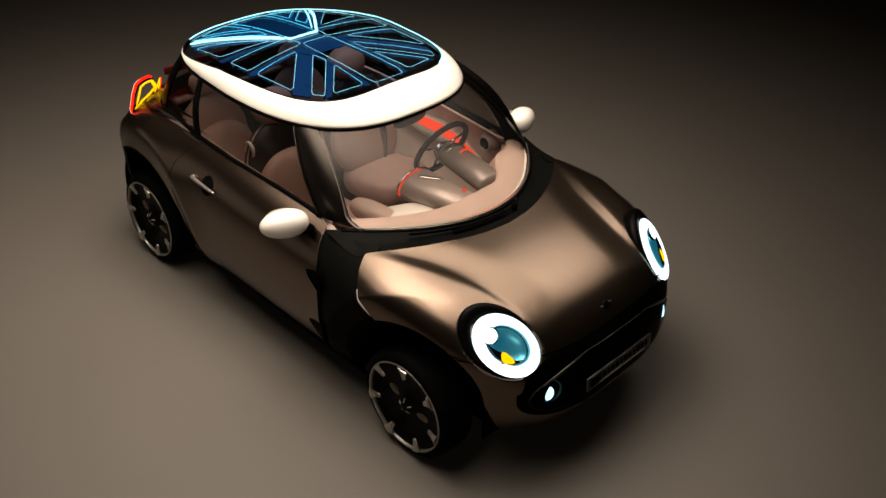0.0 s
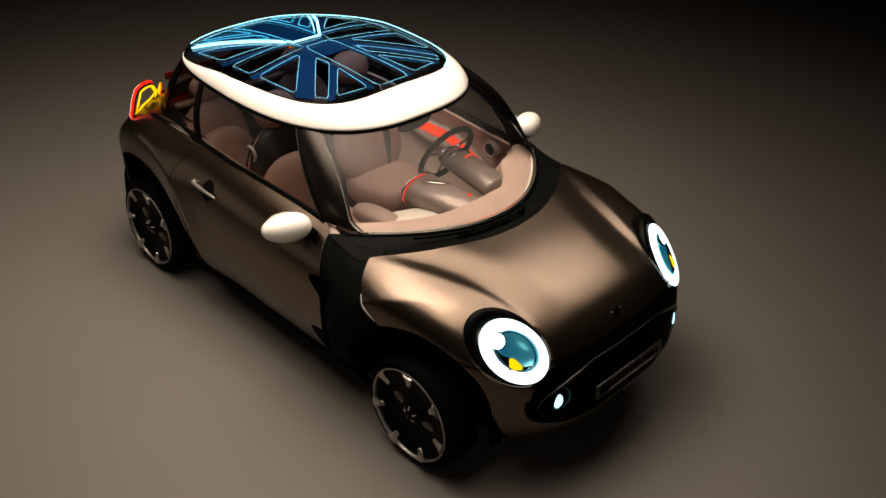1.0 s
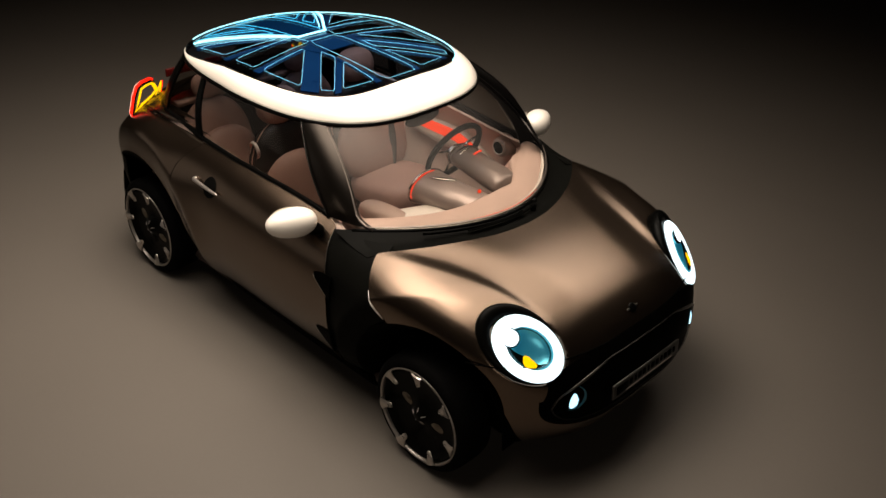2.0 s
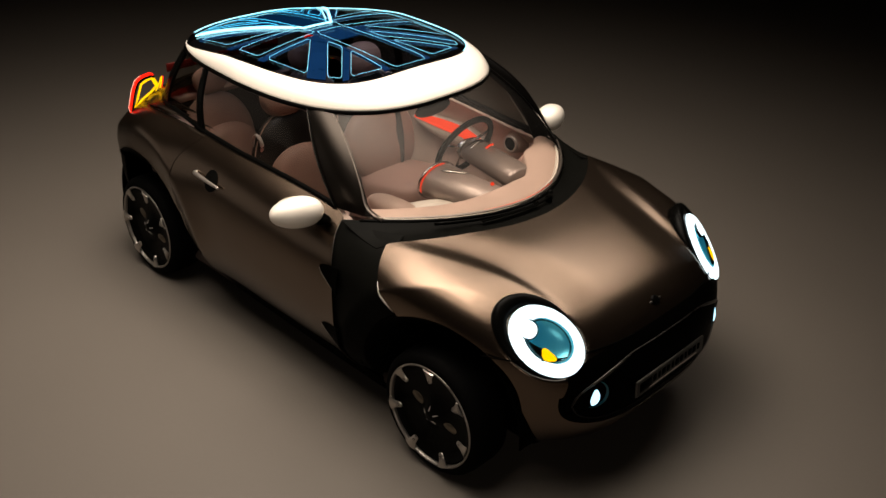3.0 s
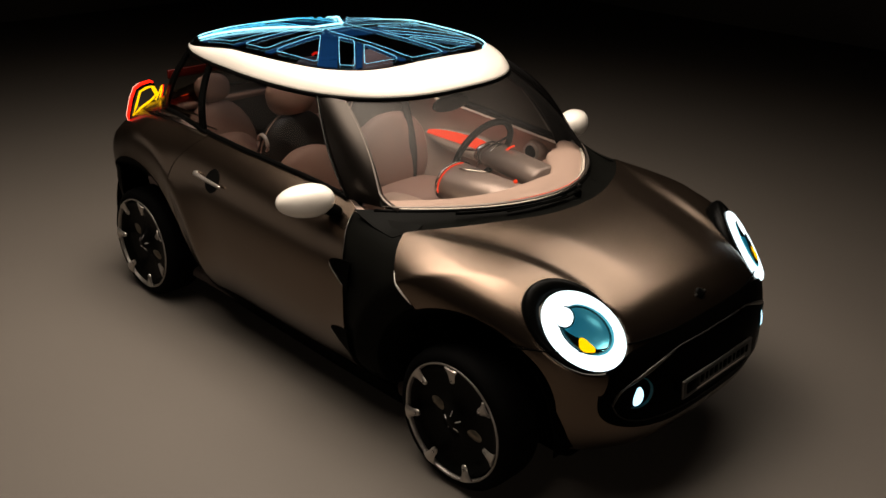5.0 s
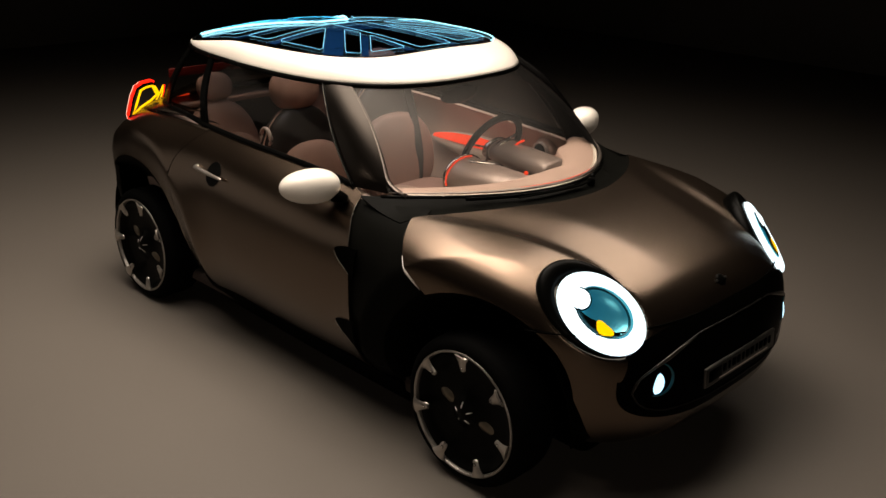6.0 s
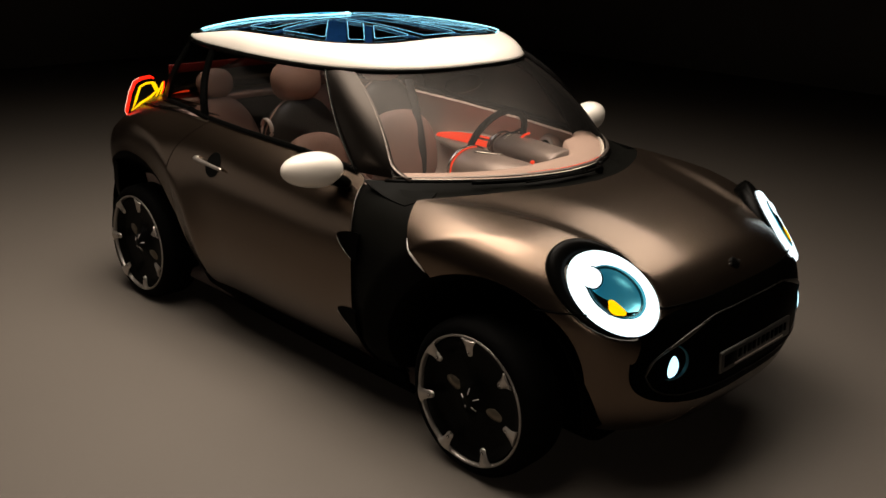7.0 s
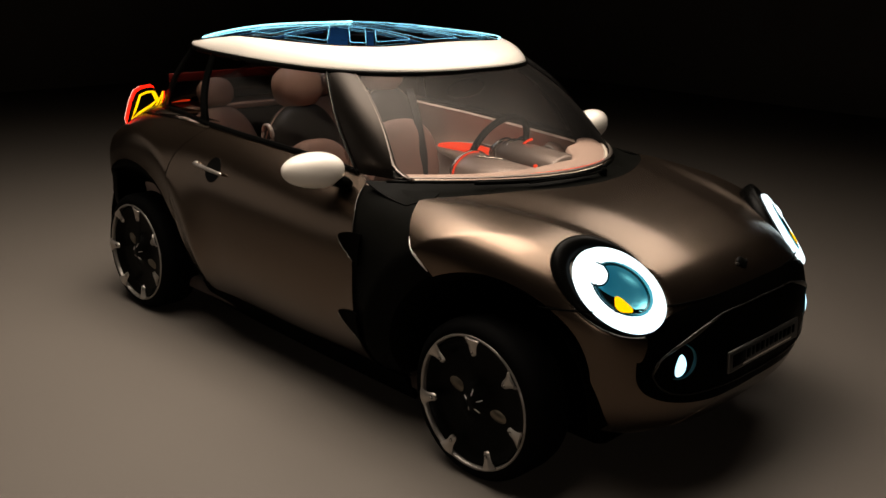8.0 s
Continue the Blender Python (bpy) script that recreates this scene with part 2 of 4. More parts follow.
# ---------------------------------------------------------------- the car's body surface
# x ahead, y to the car's left, z up; the origin lies on the floor midway between the axles.
AXLE, HUB_Z, TRACK, REAR_TRACK = 1.143, 0.29, 0.847, 0.836
TYRE_R, ARCH_R, REAR_ARCH_R = 0.29, 0.447, 0.465
half_width = curve_of([(-1.60, 0.0), (-1.57, 0.58), (-1.5, 0.755), (-1.4, 0.812), (-1.25, 0.838), (-1.0, 0.850), (-0.4, 0.858), (0.5, 0.858), (0.95, 0.847), (1.2, 0.824), (1.36, 0.783), (1.5, 0.712), (1.6, 0.607), (1.69, 0.44), (1.737, 0.25), (1.757, 0.0)])
waist_z = curve_of([(-1.6, 0.66), (-1.4, 0.63), (0, 0.60), (1.2, 0.58), (1.5, 0.53), (1.757, 0.46)])
crown_z = curve_of([(-1.6, 0.66), (-1.57, 0.86), (-1.5, 0.97), (-1.4, 1.02), (-1.2, 1.04), (-1.0, 1.049), (-0.68, 1.077), (-0.4, 1.077), (-0.2, 1.062), (0.1, 1.035), (0.3, 1.016), (0.435, 1.002), (0.55, 0.983), (0.72, 0.952), (0.9, 0.928), (1.02, 0.915), (1.2, 0.894), (1.4, 0.850), (1.55, 0.792), (1.64, 0.73), (1.7, 0.655), (1.737, 0.575), (1.757, 0.46)])
sill_z = curve_of([(-1.6, 0.66), (-1.57, 0.46), (-1.5, 0.36), (-1.3, 0.22), (-1.0, 0.13), (-0.6, 0.05), (0, 0.03), (0.7, 0.05), (1.2, 0.15), (1.5, 0.165), (1.65, 0.21), (1.72, 0.29), (1.757, 0.46)])
boxy = curve_of([(-1.6, 2.3), (-1.4, 2.6), (-1.1, 3.7), (-0.75, 3.2), (-0.3, 3.0), (0.3, 3.0), (0.6, 3.4), (0.9, 4.0), (1.2, 3.5), (1.5, 2.9), (1.757, 2.4)])
under = curve_of([(-1.6, 3.6), (-1.0, 3.4), (-0.5, 2.8), (0.5, 2.8), (0.9, 3.4), (1.2, 3.6), (1.757, 3.6)])
valley_y = curve_of([(0.7, 0.64), (0.88, 0.565), (1.13, 0.465), (1.4, 0.405), (1.56, 0.39)])
valley_d = curve_of([(0.70, 0.006), (0.9, 0.012), (1.2, 0.017), (1.42, 0.013), (1.58, 0.0)])
belt_z = curve_of([(-1.25, 1.0), (-0.9, 0.992), (-0.68, 0.982), (-0.2, 0.962), (0.385, 0.925), (0.47, 0.905)])
door_rear = curve_of([(0.15, -0.48), (0.22, -0.52), (0.33, -0.60), (0.45, -0.69), (0.58, -0.745), (0.7, -0.762), (0.82, -0.745), (0.92, -0.68), (1.0, -0.59)])
door_front = curve_of([(0.15, 0.56), (0.5, 0.545), (0.7, 0.53), (0.8, 0.505), (0.87, 0.462), (0.92, 0.435), (1.0, 0.40)])


def ease(t):
    t = min(1.0, max(0.0, t))
    return t * t * (3 - 2 * t)


def swell(p, side_only=False):
    """The folds of the bonnet and the swelling round the wheel arches."""
    x, y, z = p
    a = abs(y)
    if x > 0.7 and not side_only:
        d = valley_d(x)
        k = min(1.0, max(0.0, (z - waist_z(x)) / 0.15))
        z -= k * d * ease((a - valley_y(x) + 0.20) / 0.20) * (1 - ease((a - valley_y(x)) / 0.085))
    for hx, rim, high in ((AXLE, 0.56, 0.024), (-AXLE, 0.60, 0.020)):
        r = math.hypot(x - hx, z - HUB_Z)
        if r < rim + 0.20 and a > 0.5:
            k = (1 - (r - rim) / 0.20) ** 2 if r > rim else 1 - 1.6 * min(1.0, (rim - r) / 0.113)
            d = high * k * min(1, (a - 0.5) / 0.2)
            a += d * 0.9
            z += 0 if side_only else d * 0.35 * min(1, max(0, (z - 0.5) / 0.2))
    return Vector((x, math.copysign(a, y), z))


def section(x, s, side):
    """A point of the body: s runs 0..1 from the top's middle to the widest line, 1..2 on to the sill."""
    w, zm, n = half_width(x), waist_z(x), boxy(x)
    if s <= 1:
        a = s * math.pi / 2
        p = (x, side * w * math.sin(a) ** (2 / n), zm + (crown_z(x) - zm) * max(0, math.cos(a)) ** (2 / n))
    else:
        a = (s - 1) * math.pi / 2
        p = (x, side * w * max(0, math.cos(a)) ** (2 / under(x)), zm - (zm - sill_z(x)) * math.sin(a) ** (2 / under(x)))
    return swell(p)


def flank(x, z, side, out=0.0):
    """The point of the body's side at x and height z, out metres proud."""
    w, zm, n = half_width(x), waist_z(x), boxy(x)
    if z >= zm:
        b = min(1, (z - zm) / (crown_z(x) - zm))
        y = w * max(0, 1 - b ** n) ** (1 / n)
    else:
        b = min(1, (zm - z) / (zm - sill_z(x)))
        y = w * max(0, 1 - b ** under(x)) ** (1 / under(x))
    p = swell((x, side * y, z), True)
    return Vector((p.x, p.y + side * out, p.z))


def nose(y, z, out=0.0):
    """The point of the front at y and height z."""
    lo, hi = 1.2, 1.757
    for _ in range(40):
        mid = (lo + hi) / 2
        zm, n = waist_z(mid), boxy(mid)
        e = (abs(y) / max(1e-4, half_width(mid))) ** (n if z >= zm else 3.6)
        e += ((z - zm) / max(1e-4, crown_z(mid) - zm)) ** n if z >= zm else ((zm - z) / max(1e-4, zm - sill_z(mid))) ** 3.6
        lo, hi = (mid, hi) if e < 1 else (lo, mid)
    return Vector((lo + out, y, z))


def bonnet_edge(p):
    a = abs(p.y)
    top = 1.025 - 0.62 * a * a
    low = 0.719 + max(0, 0.897 - p.z) * 1.025
    return max(top, low) if a > 0.55 else top


def shell(s0, s1, edge, tip, rows, cols, side_rows=1.0):
    """Both halves of one end of the body, from the edge curve to the tip."""
    starts = {}

    def f(u, v):
        k = s0 + (s1 - s0) * abs(2 * v - 1)
        side = -1 if v < 0.5 else 1
        if v not in starts:
            x = 0.9 if tip > 0 else -0.9
            for _ in range(12):
                x = edge(section(x, k, side))
            starts[v] = x
        x = starts[v]
        w = math.sin(u * math.pi / 2) ** 1.0
        return section(x + (tip - x) * w, k, side)
    bm = bmesh.new()
    grid = [[bm.verts.new(f(i / cols, j / rows)) for j in range(rows + 1)] for i in range(cols + 1)]
    for i in range(cols):
        for j in range(rows):
            bm.faces.new((grid[i][j], grid[i + 1][j], grid[i + 1][j + 1], grid[i][j + 1]))
    bmesh.ops.remove_doubles(bm, verts=bm.verts, dist=0.0004)
    bmesh.ops.recalc_face_normals(bm, faces=bm.faces)
    return bm


def arch_r(hx, x, z):
    """The radius of a wheel arch; ahead of the front wheel the bumper closes in on the tyre."""
    if hx < 0:
        a = math.atan2(z - HUB_Z, x - hx)
        return REAR_ARCH_R + (0.062 * ease((math.radians(42) - a) / math.radians(40)) if x > hx else 0)
    a = math.atan2(z - HUB_Z, x - hx)
    return ARCH_R - (0.085 * ease((math.radians(52) - a) / math.radians(55)) if x > hx else 0)


def cut_arch(bm, hx):
    """Opens the wheel arch: faces are split along the circle, those inside it removed."""
    def away(v):
        return math.hypot(v.co.x - hx, v.co.z - HUB_Z) - arch_r(hx, v.co.x, v.co.z)
    made = set()
    for e in bm.edges[:]:
        a, b = e.verts
        da, db = away(a), away(b)
        if abs(a.co.y) > 0.4 and da * db < 0:
            _, v = bmesh.utils.edge_split(e, a, min(0.999, max(0.001, da / (da - db))))
            k = arch_r(hx, v.co.x, v.co.z) / math.hypot(v.co.x - hx, v.co.z - HUB_Z)
            v.co.x, v.co.z = hx + (v.co.x - hx) * k, HUB_Z + (v.co.z - HUB_Z) * k
            made.add(v)
    for f in bm.faces[:]:
        cut = [v for v in f.verts if v in made]
        if len(cut) == 2 and not any(cut[1] in e.verts for e in cut[0].link_edges if e in f.edges[:]):
            bmesh.utils.face_split(f, cut[0], cut[1])
    gone = [f for f in bm.faces if abs(f.calc_center_median().y) > 0.4 and all(away(v) < 3e-4 for v in f.verts)]
    bmesh.ops.delete(bm, geom=gone, context="FACES")


def keep(bm, z, above):
    geom = bm.verts[:] + bm.edges[:] + bm.faces[:]
    bmesh.ops.bisect_plane(bm, geom=geom, plane_co=(0, 0, z), plane_no=(0, 0, 1), clear_inner=above, clear_outer=not above)
    return bm


def thicken(bm, t):
    """Gives a sheet depth t towards its inside, with closed edges."""
    bmesh.ops.recalc_face_normals(bm, faces=bm.faces)
    bm.normal_update()
    rim = [e for e in bm.edges if e.is_boundary]
    ends = [(e.verts[0], e.verts[1]) if e.link_loops[0].vert == e.verts[0] else (e.verts[1], e.verts[0]) for e in rim]
    faces = bm.faces[:]
    inner = {v: bm.verts.new(v.co - v.normal * t) for v in bm.verts[:]}
    for f in faces:
        bm.faces.new([inner[v] for v in reversed(f.verts)])
    for p, q in ends:
        bm.faces.new((q, p, inner[p], inner[q]))
        bm.edges.get((inner[p], inner[q])).smooth = False
    for e in rim:
        e.smooth = False
    return bm


def lamp_frame(side):
    """The frame of a headlamp: x along its long axis, y across, z out of the wing."""
    z = Vector((0.693, 0.390, 0.606)).normalized()
    x = Vector((0.7134, -0.4178, -0.5626))
    x = (x - z * x.dot(z)).normalized()
    y = x.cross(z)
    return Matrix.Diagonal((1, side, 1, 1)) @ Matrix.Translation((1.5156, 0.5686, 0.7299)) @ Matrix((x, y, z)).transposed().to_4x4()


def recess(bm):
    """Sinks the skin behind the headlamps."""
    for side in (-1, 1):
        m = lamp_frame(side)
        back = m.inverted()
        for v in bm.verts:
            q = back @ v.co
            e = math.hypot((q.x / 0.1732 + 0.20) / 1.19, q.y / 0.125 / 1.15)
            sink = -0.03 + 0.25 * max(0, e - 0.96)
            if e < 1.08 and q.z > sink and v.co.y * side > 0:
                q.z = sink
                v.co = m @ q
    return bm


car = tagged(new("concept_car"), "small bronze metallic concept hatchback with cream roof band on studio floor", "car")

# front clip: bonnet with wings above the body line, bumper below
bm = shell(0, 2, bonnet_edge, 1.757, 280, 90)
cut_arch(bm, AXLE)
recess(bm)
top = bm.copy()
bonnet = part("bonnet", thicken(keep(top, 0.678, True), 0.006), BRONZE, car, "folded bronze metallic clamshell bonnet")
low = keep(bm, 0.675, False)
gone = [f for f in low.faces if f.calc_center_median().x < 1.15]
bmesh.ops.delete(low, geom=gone, context="FACES")
front_bumper = part("front_bumper", thicken(low, 0.006), BRONZE, car)


def rear_edge(p):
    return -1.20 if p.z > belt_z(min(p.x, -0.6)) - 0.004 else door_rear(p.z) - 0.004


bm = shell(0, 2, rear_edge, -1.60, 130, 70)
cut_arch(bm, -AXLE)
keep(bm, 0.27, True)
gone = []
for f in bm.faces:
    c = f.calc_center_median()
    if (c.x < -1.3 and c.z < 0.40) or (c.x > -1.21 and c.z > belt_z(c.x) + 0.004):
        gone.append(f)
bmesh.ops.delete(bm, geom=gone, context="FACES")
part("rear_quarter", thicken(bm, 0.006), BRONZE, car, "bronze metallic rear wings and tail")

bm = keep(shell(0.5, 2, lambda p: -1.34, -1.595, 80, 24), 0.66, False)
for v in bm.verts:
    v.co.y *= 0.994
part("rear_bumper", thicken(bm, 0.006), MATT, car, "black lower tail")

# doors, scuttle panels, sills and flares, side by side
for side in (-1, 1):
    def door_fn(u, v):
        z = 0.22 + v * 0.78
        for _ in range(8):
            x = door_rear(z) + u * (door_front(z) - door_rear(z))
            low = 0.224 - 0.03 * x
            z = low + v * (belt_z(x) - low)
        return flank(x, z, side)
    bm = sheet(door_fn, 60, 40)
    door = part("door", thicken(bm, 0.006), BRONZE, car, "closed bronze metallic door")

    def scuttle_fn(u, v):
        z = 0.20 + v * 0.70
        a, b = door_front(z) - 0.03, 0.725 + max(0, 0.897 - z) * 1.0
        if abs(z - HUB_Z) < ARCH_R:
            b = min(b, AXLE - math.sqrt(ARCH_R ** 2 - (z - HUB_Z) ** 2) - 0.02)
        return flank(a + u * (b + 0.02 - a), z + (0.012 * u if v == 1 else 0), side, -0.014)
    part("scuttle_panel", thicken(sheet(scuttle_fn, 16, 30), 0.006), SATIN, car, "black panel between door and wing")

    # two dark fins that bite into the door's front edge
    for tz in (0.735, 0.432):
        def fin_fn(u, v):
            x = 0.447 + u * 0.125
            hi, lo = tz + 0.024 * math.sin(u * 1.8) ** 0.7, tz - 0.010 - 0.085 * u ** 0.75
            return flank(x, lo + v * (hi - lo), side, 0.006 - 0.004 * (1 - u))
        part("fin", thicken(sheet(fin_fn, 10, 6), 0.010), MATT, car)
        edge = [flank(0.447 + k * 0.1, tz - 0.010 - 0.085 * (k * 0.8) ** 0.75, side, 0.005) for k in (0, 0.15, 0.3, 0.5, 0.7, 0.9, 1.0)]
        part("fin_edge", rod(edge, 0.0014, 6), GUN, car)
    edge = [flank(door_front(z) + 0.002, z, side, 0.001) for z in np.linspace(0.75, 0.905, 9)]
    part("door_edge_trim", rod(edge, 0.0016, 6), GUN, car)
    edge = [flank(0.712 + max(0, 0.897 - z) * 1.025, z, side, 0.0) for z in np.linspace(0.70, 0.80, 8)]
    part("wing_edge_trim", rod(edge, lambda k: 0.001 + 0.004 * math.sin(math.pi * k), 8), ALLOY, car)

    def sill_fn(u, v):
        x = -0.70 + u * 1.40
        z = 0.235 - 0.035 * u - v * 0.11
        return Vector((x, side * (0.745 - 0.06 * v - 0.01 * (2 * u - 1) ** 2), z))
    part("sill", thicken(sheet(sill_fn, 20, 5), 0.02), MATT, car)

    for hx, arch in ((AXLE, ARCH_R), (-AXLE, REAR_ARCH_R)):
        def flare_fn(u, v):
            """A black lip that rolls from the body's edge into the arch."""
            a = math.radians((8 if hx > 0 else -6) + (180 if hx > 0 else 188) * u)
            rim = arch_r(hx, hx + math.cos(a), HUB_Z + math.sin(a))
            r = rim + 0.002 - ((0.10 if rim > 0.42 else 0.05) if hx > 0 else rim - 0.335) * v
            x, z = hx + r * math.cos(a), HUB_Z + r * math.sin(a)
            ref = flank(min(max(hx + rim * math.cos(a), -1.50), 1.60), HUB_Z + rim * math.sin(a), side)
            return Vector((x, side * (abs(ref.y) - 0.005 - (0.16 if hx > 0 else 0.10) * v ** 1.6), z))
        part("wheel_arch_flare", thicken(sheet(flare_fn, 56, 8), 0.006), MATT, car)
        def liner_fn(u, v):
            """The dark inside of the arch: a back plate and a half drum."""
            a = math.radians(-2 + 184 * u)
            r = 0.05 + (0.35 if hx > 0 else 0.42) * min(1, 2 * v)
            y = 0.50 + 0.22 * max(0, 2 * v - 1)
            return Vector((hx + r * math.cos(a), side * y, HUB_Z + r * math.sin(a)))
        part("arch_liner", thicken(sheet(liner_fn, 40, 12), 0.006), MATT, car)

# floor pan and bulkheads that close the body
part("floor_pan", block(pose(0, 0, 0.17), 2.0, 1.40, 0.06, 0.02), CARPET, car)
part("under_tray", block(pose(1.24, 0, 0.24), 0.46, 1.06, 0.24, 0.04), MATT, car)
part("bulkhead", block(pose(0.74, 0, 0.50), 0.05, 1.38, 0.70, 0.02), CARPET, car)
part("rear_bulkhead", block(pose(-1.36, 0, 0.56), 0.05, 1.20, 0.70, 0.02), CARPET, car)

# ---------------------------------------------------------------- roof and glasshouse
ROOF_X, ROOF_F, ROOF_B, ROOF_W = -0.44, 0.81, 0.80, 0.635
GLASS_X, GLASS_F, GLASS_B, GLASS_W = -0.525, 0.695, 0.70, 0.535
crown = curve_of([(-1.30, 1.305), (-1.22, 1.330), (-1.0, 1.378), (-0.75, 1.406), (-0.5, 1.417), (-0.2, 1.413), (0.05, 1.400), (0.17, 1.384), (0.30, 1.36)])


def oval(a, x0, front, back, w, n, taper):
    c, s = math.cos(a), math.sin(a)
    k = (abs(c) ** n + abs(s) ** n) ** (-1 / n)
    return x0 + k * c * (front if c > 0 else back), k * s * (w - taper * max(0, -k * c))


def roof_plan(a, rho=1.0):
    """The roof's rim in plan at the angle a round it."""
    x, y = oval(a, ROOF_X, ROOF_F, ROOF_B, ROOF_W, 2.75 if math.cos(a) > 0 else 3.6, 0.055)
    return ROOF_X + (x - ROOF_X) * rho, y * rho


def rim_z(x):
    return 1.293 + 0.014 * max(0, -x) - 0.01 * max(0, x)


def roof_at(x, y, out=0.0):
    """The roof glass over a point of the plan."""
    return Vector((x, y, crown(x) - (0.034 + 0.03 * min(1.0, max(0.0, (-x - 0.6) / 0.5))) * (abs(y) / 0.535) ** 2.4 + out))


def glass_rim(a):
    """The edge of the roof glass; at the rear it runs out to the roof's rim."""
    x, y = oval(a, GLASS_X, GLASS_F, GLASS_B, GLASS_W, 3.8, 0.03)
    ox, oy = roof_plan(a)
    b = abs((a + math.pi) % (2 * math.pi) - math.pi)
    k = 0.90 * min(1.0, (b / 2.45) ** 2)
    return x + (ox - x) * k, y + (oy - y) * k


def glass_fn(u, v):
    x, y = glass_rim(2 * math.pi * v)
    return roof_at(GLASS_X + (x - GLASS_X) * u, y * u, -0.004)


def band_point(a, u, out=0.0):
    """The band between the glass and the rim; u runs outwards."""
    gx, gy = glass_rim(a)
    ox, oy = roof_plan(a)
    g = roof_at(gx, gy)
    o = Vector((ox, oy, rim_z(ox)))
    p = g.lerp(o, u)
    p.z = g.z + (o.z - g.z) * (0.72 * u ** 1.5 + 0.28 * u ** 6) + out
    return p


def band_fn(u, v):
    a = 2 * math.pi * v
    if u > 0.999:
        p = band_point(a, 0.93)
        p.z = rim_z(p.x) - 0.012
        return p
    return band_point(a, u / 0.95)


part("roof_band", sheet(band_fn, 22, 140, wrap=True), WHITE, car, "cream white painted roof band")
roof_glass = part("roof_glass", sheet(glass_fn, 24, 110, wrap=True), ROOFG, car, "dark blue tinted roof glass with lit lines")
roof_glass.visible_shadow = False
ring = [2 * math.pi * j / 140 for j in range(140)]
part("roof_seal", rod([band_point(a, 0.965, -0.010) - Vector((0, 0, 0.008)) for a in ring], 0.012, 8, True), BLACK, car)
part("glass_seal", rod([band_point(a, 0.0, 0.0) for a in ring], 0.004, 8, True), BLACK, car)


def rim_point(a):
    return band_point(a, 0.94, -0.022)


# windscreen: from the scuttle's arc up to the roof's front rim
def screen_base(k):
    y = 0.735 * k
    return Vector((0.925 - 0.85 * y * y, y, 0.932 - 0.010 * k * k))


def screen_top(k):
    return rim_point(math.copysign(abs(k) ** 1.25, k) * 0.967)


def screen_fn(lo, hi, out=0.0):
    def f(u, v):
        k = lo + (hi - lo) * v
        p = screen_base(k).lerp(screen_top(k), u)
        b = math.sin(math.pi * u) * 0.028
        return p + Vector((b + out, 0, b + out))
    return f


screen = part("windscreen", thicken(sheet(screen_fn(-0.90, 0.90), 20, 40), 0.004), CLEAR, car, "clear curved windscreen")
screen.visible_shadow = False


def belt_point(u, side, out=0.0):
    x = 0.365 - 1.565 * u
    p = flank(x, belt_z(max(x, -1.25)), side, out)
    return p


def top_point(u, side):
    x = 0.045 - 1.14 * u
    lo, hi = 0.5, 3.0
    for _ in range(30):
        mid = (lo + hi) / 2
        lo, hi = (mid, hi) if rim_point(mid).x > x else (lo, mid)
    return rim_point(side * lo)


def window_fn(u0, u1, side, out=0.0):
    def f(u, v):
        k = u0 + (u1 - u0) * u
        p = belt_point(k, side).lerp(top_point(k, side), v)
        b = math.sin(math.pi * v) * 0.025 + out
        return p + Vector((0, side * b, 0))
    return f


